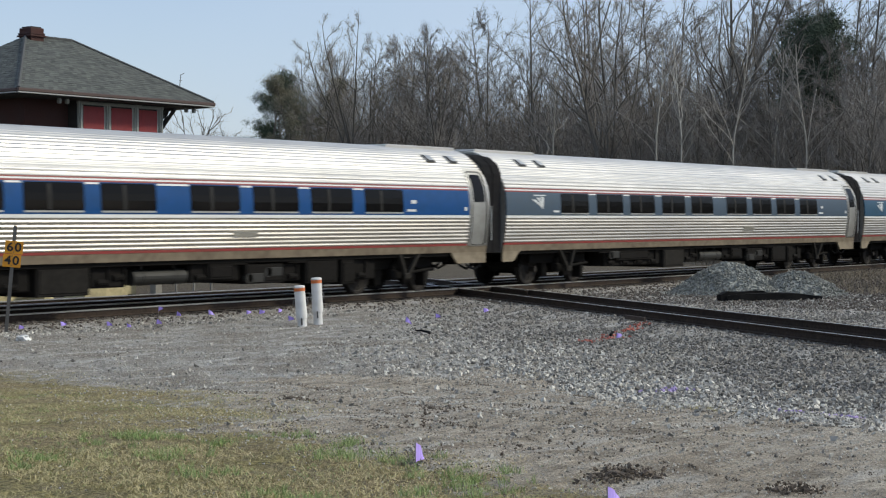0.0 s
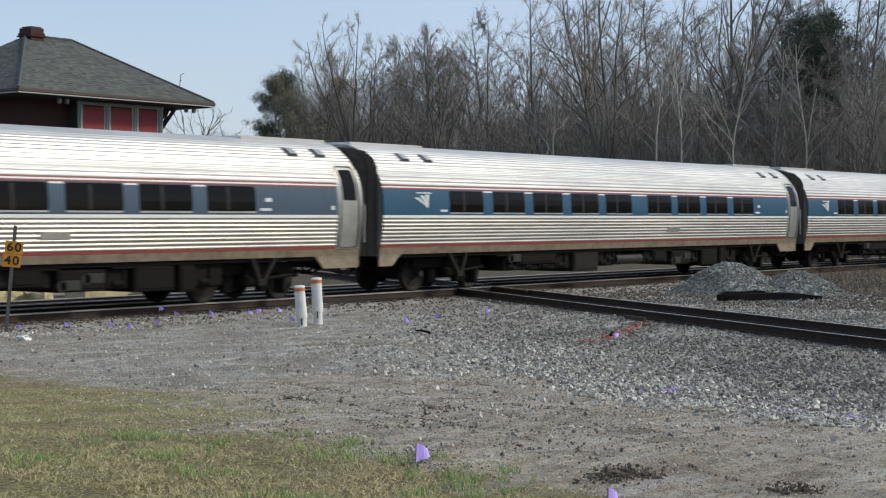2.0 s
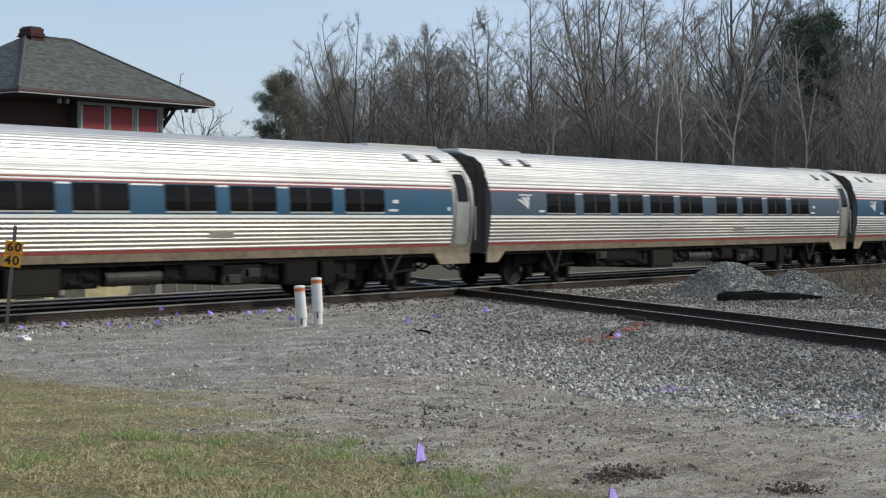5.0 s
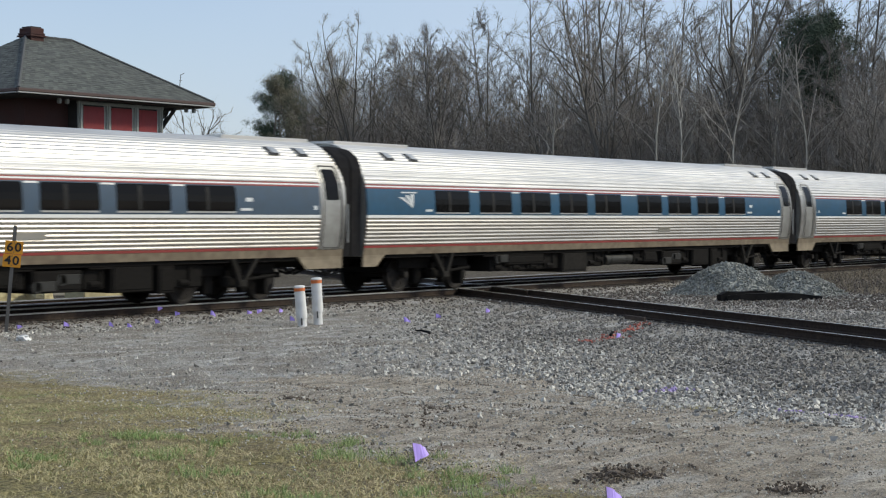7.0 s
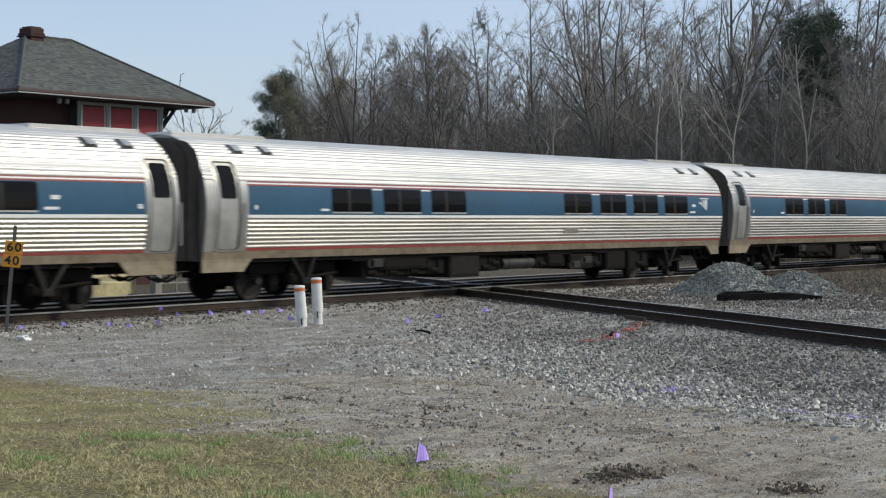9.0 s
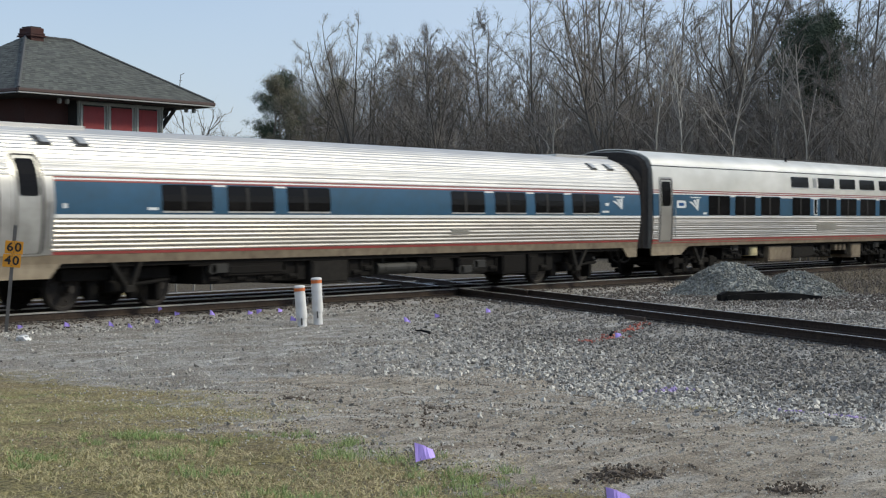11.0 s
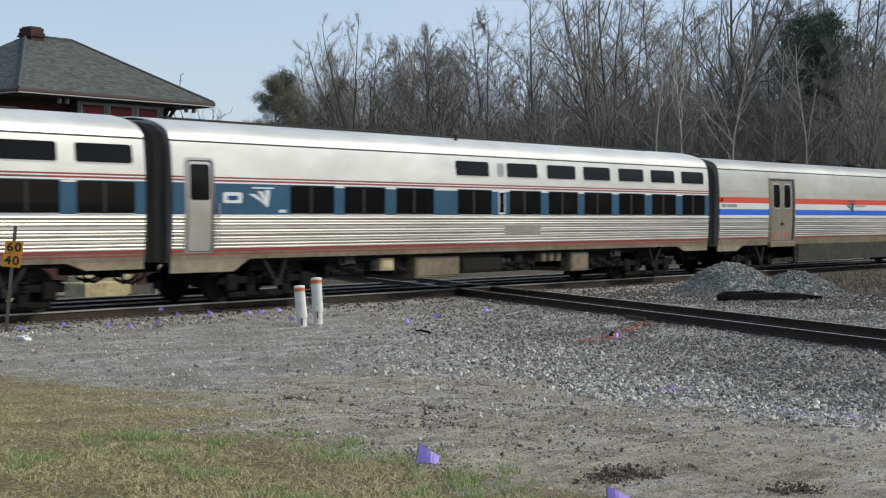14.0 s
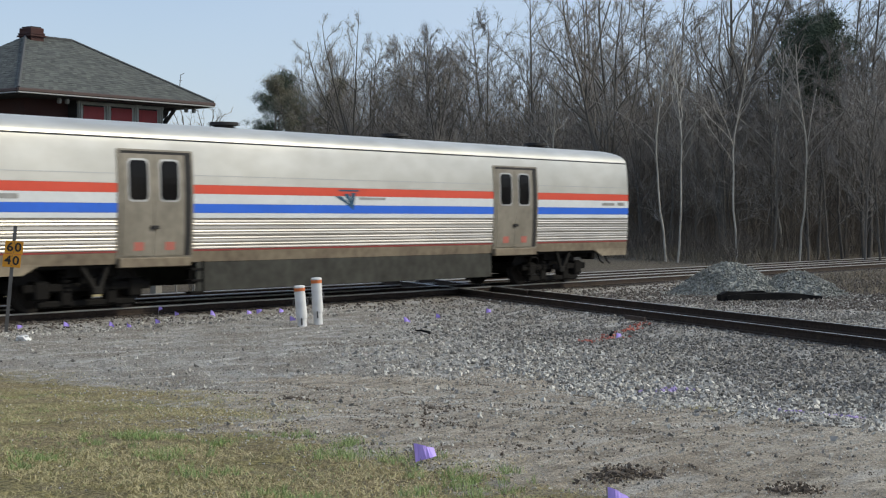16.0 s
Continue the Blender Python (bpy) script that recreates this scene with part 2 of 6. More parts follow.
def side_gap(x, y):
    """Signed distance from the crossing track's centre line."""
    return (x - SIDE_P.x) * SIDE_N.x + (y - SIDE_P.y) * SIDE_N.y


def view_axes(x, y):
    """Distance ahead of the lawn's edge and across it."""
    return x * FWD.x + y * FWD.y, x * FWD.y - y * FWD.x


def height(x, y):
    """Ground level: a lawn that falls to the gravel, beds of ballast under the tracks, a low bank beyond."""
    ahead, across = view_axes(x, y)
    z = 0.65 * (1 - smoothstep(9.5, 24.0, ahead)) * smoothstep(4.0, 9.0, abs(side_gap(x, y)))
    bed = 0.10 * (1 - smoothstep(1.4, 2.6, abs(y - LINE_Y)))
    bed = max(bed, 0.10 * (1 - smoothstep(1.3, 2.4, abs(side_gap(x, y)))))
    z = max(z, bed)
    rut = (x * 0.848 - y * 0.53) * 1.1
    if ahead < 26:
        z += 0.04 * noise.noise((rut * 2.2, (x * 0.53 + y * 0.848) * 0.25, 5.0)) * smoothstep(8.0, 11.0, ahead)
    z += 0.03 * noise.noise((x * 0.35, y * 0.35, 0.0)) + 0.012 * noise.noise((x * 1.7, y * 1.7, 3.0))
    if 8 < ahead < 30 and abs(y - LINE_Y) > 1.6:
        z += 0.026 * noise.noise((x * 2.9, y * 2.9, 8.0)) * noise.noise((x * 0.8, y * 0.8, 1.0)) * 2 + 0.012 * noise.noise((x * 5.3, y * 5.3, 6.0))
    far = y - LINE_Y
    if far > 6 and x > 45:
        z += 0.15 * smoothstep(8, 20, far)
    return z


# ---- ground: one sheet to the horizon
LAWN_EDGE = [(-60.0, -9.5), (9.3, 0.75), (10.0, 0.25), (11.0, -0.1), (13.5, -1.7), (19.7, -3.3), (23.7, -6.4), (24.6, -12.0)]
GRAVEL_EDGE = [(-40.0, 24.5), (-6.4, 23.7), (-3.4, 20.5), (-2.1, 21.3), (-0.7, 23.3), (0.63, 24.0), (1.3, 22.8), (2.04, 18.6), (2.67, 16.5), (3.23, 15.1), (3.67, 13.5), (6.0, 7.0), (12.0, -8.0)]


def between(points, v):
    """Straight-line interpolation in a short table."""
    for (a, p), (b, q) in zip(points, points[1:]):
        if v <= b:
            return p + (q - p) * max(0.0, (v - a) / (b - a))
    return points[-1][1]


def zones(x, y):
    """How far a place is lawn, bare earth, or rough grass; the rest is crushed stone."""
    ahead, across = view_axes(x, y)
    wob = 0.7 * noise.noise((x * 0.5, y * 0.5, 7.0)) + 0.35 * noise.noise((x * 1.6, y * 1.6, 9.0))
    edge = between(LAWN_EDGE, ahead) if ahead < 24.6 else -60
    if ahead < 9.3:
        edge = 0.75 + (9.3 - ahead) * 0.5
    soft = 1.0 + max(0.0, (ahead - 13.0) * 0.22)
    lawn = smoothstep(-soft, soft, edge + 1.6 * wob - across)
    ease = 1.6 + 2.6 * smoothstep(-1.0, 3.0, across)
    earth = smoothstep(-ease, ease, between(GRAVEL_EDGE, across) + 2.6 * wob + 1.2 * noise.noise((x * 0.22, y * 0.22, 15.0)) - ahead) * (1 - lawn)
    rough = 0.0
    if y > LINE_Y + 2.4 or abs(x) > 120 or y < -30 or x < -20:
        rough = 1.0
    if side_gap(x, y) > 6 and y < LINE_Y - 3:
        rough = max(rough, smoothstep(10, 13, side_gap(x, y) + 2 * wob))
    rough = max(rough, smoothstep(52, 58, x + 3 * wob) * smoothstep(2.4, 3.4, abs(y - LINE_Y - 2)))
    return lawn * (1 - rough), earth * (1 - rough), rough


def graded(a, b, step, reach):
    """Even steps from a to b, then ever longer ones out to the reach."""
    v = list(np.arange(a, b + step / 2, step))
    out = step
    while v[-1] < reach:
        out *= 1.35
        v.append(v[-1] + out)
    out = step
    while v[0] > -reach:
        out *= 1.35
        v.insert(0, v[0] - out)
    return v


def ground_material():
    m = bpy.data.materials.new("lawn_earth_and_gravel")
    m.use_nodes = True
    n, l = m.node_tree.nodes, m.node_tree.links
    b = n["Principled BSDF"]
    b.inputs["Roughness"].default_value = 0.95
    b.inputs["Specular IOR Level"].default_value = 0.2
    pos = n.new("ShaderNodeNewGeometry").outputs["Position"]

    def tex(scale, detail=5, squash=None):
        t = n.new("ShaderNodeTexNoise")
        t.inputs["Scale"].default_value, t.inputs["Detail"].default_value = scale, detail
        t.inputs["Roughness"].default_value = 0.65
        l.new(pos, t.inputs["Vector"])
        return t.outputs[0]

    turned = n.new("ShaderNodeMapping")
    turned.inputs["Rotation"].default_value = (0, 0, radians(-58))
    turned.inputs["Scale"].default_value = (0.16, 1.0, 1.0)
    l.new(pos, turned.inputs[0])

    def streaks(scale):
        t = n.new("ShaderNodeTexNoise")
        t.inputs["Scale"].default_value, t.inputs["Detail"].default_value = scale, 8
        l.new(turned.outputs[0], t.inputs["Vector"])
        return t.outputs[0]

    def ramp(src, lo, hi, a, c):
        r = n.new("ShaderNodeMapRange")
        r.inputs["From Min"].default_value, r.inputs["From Max"].default_value = lo, hi
        l.new(src, r.inputs[0])
        return blend(r.outputs[0], a, c)

    def blend(fac, a, c):
        x = n.new("ShaderNodeMix")
        x.data_type = "RGBA"
        l.new(fac, x.inputs[0])
        for k, v in ((6, a), (7, c)):
            if isinstance(v, tuple):
                x.inputs[k].default_value = (*v, 1)
            else:
                l.new(v, x.inputs[k])
        return x.outputs[2]

    def mask(name):
        a = n.new("ShaderNodeAttribute")
        a.attribute_name = name
        mm = n.new("ShaderNodeMath")
        mm.operation = "MULTIPLY_ADD"
        l.new(tex(5.0), mm.inputs[0])
        mm.inputs[1].default_value = 1.5
        mm2 = n.new("ShaderNodeMath")
        mm2.operation = "SUBTRACT"
        l.new(a.outputs["Fac"], mm2.inputs[0])
        mm2.inputs[1].default_value = 0.75
        l.new(mm2.outputs[0], mm.inputs[2])
        r = n.new("ShaderNodeMapRange")
        r.inputs["From Min"].default_value, r.inputs["From Max"].default_value = 0.35, 0.65
        l.new(mm.outputs[0], r.inputs[0])
        return r.outputs[0]

    vor = n.new("ShaderNodeTexVoronoi")
    vor.inputs["Scale"].default_value = 28.0
    l.new(pos, vor.inputs["Vector"])
    sep = n.new("ShaderNodeSeparateColor")
    l.new(vor.outputs["Color"], sep.inputs[0])
    gravel = blend(sep.outputs[0], (0.19, 0.182, 0.165), (0.56, 0.55, 0.52))
    gravel = blend(tex(0.5), gravel, ramp(tex(14.0), 0.3, 0.7, (0.20, 0.178, 0.145), (0.54, 0.525, 0.485)))
    gravel = ramp(tex(0.85, 9), 0.40, 0.58, ramp(tex(16.0), 0.35, 0.65, (0.10, 0.08, 0.058), (0.30, 0.25, 0.19)), gravel)
    gravel = blend(ramp(tex(1.3, 8), 0.52, 0.62, (0, 0, 0), (0.75, 0.75, 0.75)), gravel, ramp(tex(34.0), 0.35, 0.65, (0.30, 0.30, 0.30), (0.68, 0.68, 0.67)))
    earth = ramp(streaks(1.6), 0.38, 0.62, ramp(tex(30.0), 0.35, 0.65, (0.17, 0.137, 0.10), (0.54, 0.46, 0.35)), ramp(tex(22.0), 0.35, 0.65, (0.32, 0.28, 0.225), (0.70, 0.635, 0.535)))
    grit = ramp(tex(55.0, 3), 0.40, 0.62, (0.06, 0.048, 0.035), (0.66, 0.585, 0.47))
    fleck = n.new("ShaderNodeMath")
    fleck.operation = "MULTIPLY"
    fleck.inputs[1].default_value = 0.75
    l.new(tex(7.0), fleck.inputs[0])
    earth = blend(ramp(tex(1.0, 9), 0.54, 0.64, (0, 0, 0), (0.7, 0.7, 0.7)), earth, ramp(tex(30.0), 0.35, 0.65, (0.08, 0.058, 0.04), (0.27, 0.20, 0.135)))
    earth = blend(ramp(streaks(6.5), 0.52, 0.66, (0, 0, 0), (0.7, 0.7, 0.7)), earth, ramp(tex(50.0), 0.4, 0.6, (0.10, 0.077, 0.055), (0.24, 0.19, 0.14)))
    earth = blend(ramp(streaks(9.0), 0.54, 0.66, (0, 0, 0), (0.5, 0.5, 0.5)), earth, (0.66, 0.61, 0.52))
    earth = blend(fleck.outputs[0], earth, grit)
    gravel = blend(fleck.outputs[0], gravel, ramp(tex(48.0, 3), 0.40, 0.62, (0.045, 0.041, 0.037), (0.62, 0.60, 0.55)))
    lawn = ramp(tex(0.9), 0.38, 0.62, ramp(tex(26.0), 0.35, 0.65, (0.085, 0.066, 0.036), (0.48, 0.39, 0.215)), ramp(tex(20.0), 0.35, 0.65, (0.075, 0.072, 0.03), (0.38, 0.325, 0.145)))
    rough = ramp(tex(0.7), 0.35, 0.65, ramp(tex(12.0), 0.35, 0.65, (0.05, 0.041, 0.03), (0.15, 0.125, 0.092)), ramp(tex(9.0), 0.35, 0.65, (0.06, 0.053, 0.042), (0.17, 0.148, 0.115)))
    lawn = blend(ramp(tex(4.5), 0.42, 0.68, (0, 0, 0), (0.8, 0.8, 0.8)), lawn, ramp(tex(40.0, 3), 0.4, 0.62, (0.05, 0.041, 0.026), (0.36, 0.30, 0.19)))
    col = blend(mask("earth"), gravel, earth)
    col = blend(ramp(tex(1.7, 11), 0.50, 0.60, (0, 0, 0), (0.65, 0.65, 0.65)), col, ramp(tex(24.0), 0.35, 0.65, (0.075, 0.062, 0.046), (0.30, 0.26, 0.205)))
    col = blend(ramp(streaks(3.0), 0.56, 0.66, (0, 0, 0), (0.55, 0.55, 0.55)), col, ramp(tex(38.0), 0.4, 0.6, (0.36, 0.35, 0.325), (0.72, 0.70, 0.65)))
    col = blend(mask("lawn"), col, lawn)
    col = blend(mask("rough"), col, rough)
    l.new(col, b.inputs["Base Color"])
    bp = n.new("ShaderNodeBump")
    bp.inputs["Strength"].default_value, bp.inputs["Distance"].default_value = 1.0, 0.11
    l.new(tex(9.0, 10), bp.inputs["Height"])
    l.new(bp.outputs[0], b.inputs["Normal"])
    return m


def build_ground():
    xs, ys = graded(2.0, 50.0, 0.15, 2500), graded(-1.0, 29.0, 0.15, 2500)
    verts, masks = [], ([], [], [])
    for y in ys:
        for x in xs:
            verts.append((x, y, height(x, y)))
            for k, v in zip(masks, zones(x, y)):
                k.append(v)
    w = len(xs)
    faces = [(j * w + i, j * w + i + 1, (j + 1) * w + i + 1, (j + 1) * w + i) for j in range(len(ys) - 1) for i in range(w - 1)]
    me = mesh_of("ground", verts, faces, ground_material(), True)
    for name, vals in zip(("lawn", "earth", "rough"), masks):
        me.attributes.new(name, "FLOAT", "POINT").data.foreach_set("value", vals)
    tagged(new("ground", me), "worn lawn, bare earth and grey gravel beside the tracks", "ground", kind="structure")


build_ground()


# ---- tracks
def rail_mesh(name, length, bright=(7,)):
    """A flat-bottomed rail along x, its head's top at z = 0."""
    prof = [(-0.07, -0.17), (0.07, -0.17), (0.07, -0.155), (0.012, -0.135), (0.009, -0.045), (0.035, -0.032), (0.036, -0.006), (0.030, 0.0), (-0.030, 0.0), (-0.036, -0.006), (-0.035, -0.032), (-0.009, -0.045), (-0.012, -0.135), (-0.07, -0.155)]
    k = len(prof)
    verts = [(x, y, z) for x in (0, length) for y, z in prof]
    faces = [(i, (i + 1) % k, k + (i + 1) % k, k + i) for i in range(k)] + [tuple(range(k))[::-1], tuple(range(k, 2 * k))]
    me = mesh_of(name, verts, faces, RAIL_SIDE)
    me.materials.append(RAIL_TOP)
    for k in bright:
        me.polygons[k].material_index = 1
    return me


def sleeper_mesh():
    bm = bmesh.new()
    add_box(bm, (-0.115, -1.3, -0.18), (0.115, 1.3, 0.0), 0.012)
    return shape("sleeper", bm, TIE)


def plate_mesh():
    bm = bmesh.new()
    add_box(bm, (-0.10, -0.17, 0.0), (0.10, 0.17, 0.012))
    for sx in (-0.06, 0.06):
        for sy in (-0.1, 0.1):
            add_box(bm, (sx - 0.016, sy - 0.02, 0.012), (sx + 0.016, sy + 0.02, 0.035))
    return shape("tie_plate", bm, PLATE)


SLEEPER, TIE_PLATE = sleeper_mesh(), plate_mesh()


def build_track(name, origin, direction, start, stop, top, label, first, last, plates=True, drop=0.0):
    """Two rails on sleepers along a line; sleepers run between the two distances."""
    turn = math.degrees(math.atan2(direction.y, direction.x))
    t = thing(name, pose(origin.x, origin.y, 0, 0, 0, turn), label, "railway track", kind="structure")
    rail = rail_mesh("rail", stop - start, (7,) if plates else (5, 6, 7, 8, 9))
    for side in (-0.753, 0.753):
        r = part("rail", rail, None, t)
        r.matrix_basis = pose(start, side, top - drop)
    d = first
    rnd = random.Random(name)
    while d < last:
        s = part("sleeper", SLEEPER, None, t)
        s.matrix_basis = pose(d + rnd.uniform(-0.02, 0.02), rnd.uniform(-0.05, 0.05), top - drop - 0.182, 0, 0, rnd.uniform(-1, 1))
        if plates:
            p = part("tie_plate", TIE_PLATE, None, t)
            p.matrix_basis = pose(d, -0.753, top - drop - 0.182)
        d += 0.52
    return t


X_AXIS = Vector((1, 0, 0))
main_line = build_track("main_track", Vector((0, LINE_Y, 0)), X_AXIS, -120, 420, RAIL, "worn shiny rails on dark weathered sleepers", 12, 150, False)
second_line = build_track("second_track", Vector((0, 32.0, 0)), X_AXIS, -120, 420, 0.20, "second line of rails behind the train", 14, 120, False)
crossing = build_track("crossing_track", SIDE_P, SIDE_D, -70, 110, RAIL, "rusty rails crossing the main line at an angle", -8, 19, True, 0.004)


def build_diamond():
    """Guard rails and joint bars where the tracks cross."""
    cx = SIDE_P.x + (LINE_Y - SIDE_P.y) / math.tan(radians(55.8))
    d = thing("rail_diamond", pose(cx, LINE_Y, RAIL - 0.006), "dark steel rail crossing with guard rails", "rail crossing", kind="structure")
    for a, off in ((0, 0.62), (0, -0.62), (55.8, 0.62), (55.8, -0.62)):
        g = part("guard_rail", rail_mesh("guard_rail", 6.4), None, d)
        g.matrix_basis = pose(0, 0, 0, 0, 0, a) @ pose(-3.2, off, -0.003 if a else 0)
    for along in (-14.2, -5.6):
        bm = bmesh.new()
        add_box(bm, (-0.45, 0.76 - 0.060, -0.13), (0.45, 0.76 - 0.012, -0.04), 0.006)
        for k in (-0.36, -0.2, -0.07, 0.07, 0.2, 0.36):
            add_tube(bm, (k, 0.705, -0.085), (k, 0.665, -0.085), 0.018, sides=6)
        j = part("joint_bar", bm, PLATE, d)
        j.matrix_basis = pose(0, 0, 0, 0, 0, 55.8) @ pose(along, 1.50 - 0.76 - 0.0, 0) if along < -10 else pose(0, 0, 0, 0, 0, 55.8) @ pose(along, -1.51, 0)


build_diamond()


# ---- the train
PITCH, SPEED, FRONT = 25.98, 15.77, 37.58      # car spacing, metres a second, where the first full car's front coupling is at 0 s
CURVED = [(0.95, 1.46), (1.2, 1.50), (1.6, 1.565), (2.0, 1.60), (2.4, 1.597), (2.75, 1.55), (3.0, 1.465), (3.25, 1.32), (3.46, 1.155), (3.65, 0.91), (3.79, 0.64), (3.88, 0.33), (3.91, 0.0)]
UPRIGHT = [(0.95, 1.53), (1.3, 1.57), (2.0, 1.60), (2.7, 1.60), (3.2, 1.575), (3.62, 1.53), (3.78, 1.47), (3.91, 1.31), (4.00, 1.05), (4.07, 0.72), (4.11, 0.36), (4.12, 0.0)]


HIGH = UPRIGHT[:6] + [(3.80, 1.475), (3.95, 1.34), (4.07, 1.10), (4.165, 0.76), (4.225, 0.38), (4.24, 0.0)]


def fine_section(points):
    """The half section as evenly spaced (z, half width), smoothed through the given points."""
    p = [Vector(q) for q in points]
    p = [p[0] * 2 - p[1]] + p + [Vector((p[-1].x - 0.02, -p[-2].y))]
    dense = []
    for a, b, c, d in zip(p, p[1:], p[2:], p[3:]):
        for k in range(24):
            t = k / 24
            dense.append(0.5 * (2 * b + (c - a) * t + (2 * a - 5 * b + 4 * c - d) * t * t + (3 * b - a - 3 * c + d) * t ** 3))
    dense.append(p[-2])
    out, run = [dense[0]], 0.0
    for a, b in zip(dense, dense[1:]):
        run += (b - a).length
        if run >= 0.0135:
            out.append(b)
            run = 0.0
    out.append(dense[-1])
    return out


class Section:
    """A car's cross section and the pieces that lie on it."""

    def __init__(self, points):
        self.pts = fine_section(points)
        self.top = points[-1][0]
        self.table = sorted((q.x, q.y) for q in self.pts)
        self.z, self.w = [a for a, _ in self.table], [b for _, b in self.table]

    def half(self, z):
        return float(np.interp(z, self.z, self.w))

    def shell(self, z0, z1, x0, x1, flute=0.0, pitch=0.085, over=False, out=0.0, side=-1, thick=0.03):
        """A strip of skin between two heights along the car; over: across the roof to the other side."""
        pts = [q for q in self.pts if z0 <= q.x <= z1]
        if not over:
            pts = [Vector((z0, self.half(z0)))] + [q for q in pts if z0 + 0.004 < q.x < z1 - 0.004] + [Vector((z1, self.half(z1)))]
            line = [(q.y * side, q.x) for q in pts]
        else:
            pts = [Vector((z0, self.half(z0)))] + [q for q in pts if q.x > z0 + 0.004]
            line = [(-q.y, q.x) for q in pts] + [(q.y, q.x) for q in pts[-2::-1]]
        prof, inner, run = [], [], 0.0
        for i, (y, z) in enumerate(line):
            a, b = line[max(0, i - 1)], line[min(len(line) - 1, i + 1)]
            ny, nz = -(b[1] - a[1]), b[0] - a[0]
            if not over and ny * side < 0:
                ny, nz = -ny, -nz
            if over and nz < 0:
                ny, nz = -ny, -nz
            s = math.hypot(ny, nz) or 1
            if i:
                run += math.hypot(y - line[i - 1][0], z - line[i - 1][1])
            d = out
            if flute:
                ph = (run / pitch) % 1
                d += flute * math.sin(2 * math.pi * ph)
            prof.append((y + ny / s * d, z + nz / s * d))
            inner.append((y - ny / s * thick, z - nz / s * thick))
        loop = prof + inner[::-1]
        k = len(loop)
        verts = [(x, y, z) for x in (x0, x1) for y, z in loop]
        faces = [(i, (i + 1) % k, k + (i + 1) % k, k + i) for i in range(k)]
        n = len(prof)
        for base in (0, k):
            for i in range(n - 1):
                faces.append((base + i, base + i + 1, base + k - 2 - i, base + k - 1 - i))
        bm = bmesh.new()
        vs = [bm.verts.new(v) for v in verts]
        for f in faces:
            try:
                bm.faces.new([vs[i] for i in f])
            except ValueError:
                pass
        bmesh.ops.recalc_face_normals(bm, faces=bm.faces)
        return bm

    def slab(self, bm, levels, out=0.01, depth=0.03, side=-1):
        """A plate lying on the side: levels of (z, x from, x to), upwards."""
        front, back = [], []
        for z, xa, xb in levels:
            y = self.half(z)
            front.append((bm.verts.new((xa, side * (y + out), z)), bm.verts.new((xb, side * (y + out), z))))
            back.append((bm.verts.new((xa, side * (y - depth), z)), bm.verts.new((xb, side * (y - depth), z))))
        fs = []
        for i in range(len(levels) - 1):
            (a, b), (d, c) = front[i], front[i + 1]
            (e, f), (h, g) = back[i], back[i + 1]
            fs += [(a, b, c, d), (a, d, h, e), (b, f, g, c)]
        fs += [(front[0][0], back[0][0], back[0][1], front[0][1]), (front[-1][0], front[-1][1], back[-1][1], back[-1][0])]
        made = [bm.faces.new(f) for f in fs]
        bmesh.ops.recalc_face_normals(bm, faces=made)

    def rounded(self, x0, x1, z0, z1, r=0.07, steps=4):
        """Levels of a plate with rounded corners."""
        out = []
        for k in range(steps + 1):
            a = math.pi / 2 * k / steps
            out.append((z0 + r - r * math.cos(a), x0 + r - r * math.sin(a), x1 - r + r * math.sin(a)))
        n = max(2, int((z1 - z0 - 2 * r) / 0.12))
        for k in range(1, n):
            out.append((z0 + r + (z1 - z0 - 2 * r) * k / n, x0, x1))
        for k in range(steps + 1):
            a = math.pi / 2 * k / steps
            out.append((z1 - r + r * math.sin(a), x0 + r - r * math.cos(a), x1 - r + r * math.cos(a)))
        return out

    def frame_ring(self, bm, x0, x1, z0, z1, t, out, side):
        """A frame round an opening, in four bars."""
        self.slab(bm, [(z0 - t, x0 - t, x1 + t), (z0, x0 - t, x1 + t)], out, 0.02, side)
        self.slab(bm, [(z1, x0 - t, x1 + t), (z1 + t, x0 - t, x1 + t)], out, 0.02, side)
        zs = [z0 + (z1 - z0) * k / 5 for k in range(6)]
        self.slab(bm, [(z, x0 - t, x0) for z in zs], out, 0.02, side)
        self.slab(bm, [(z, x1, x1 + t) for z in zs], out, 0.02, side)


AM, VL, TALL = Section(CURVED), Section(UPRIGHT), Section(HIGH)


def from_shape(name, fn, material_, smooth=False):
    bm = bmesh.new()
    fn(bm)
    return shape(name, bm, material_, smooth)


def window_meshes(sec, width, z0, z1, tag, side, curtains=True, rim=0.035):
    """Glass with two drawn-back curtains behind it, and its frame."""
    glass = from_shape("window", lambda bm: sec.slab(bm, sec.rounded(0, width, z0, z1), 0.006, 0.03, side), GLASS)
    bars = bmesh.new()
    sec.slab(bars, [(z0 - rim, 0.02, width - 0.02), (z0 + 0.004, 0.02, width - 0.02)], 0.016, 0.02, side)
    return glass, shape("window_sill", bars, FRAME_ALU)


def divider_mesh(sec, z0, z1, side):
    return from_shape("window_divider", lambda bm: sec.slab(bm, [(z0 + 0.03 + (z1 - z0 - 0.06) * k / 4, 0, 0.09) for k in range(5)], 0.009, 0.02, side), CURTAIN)


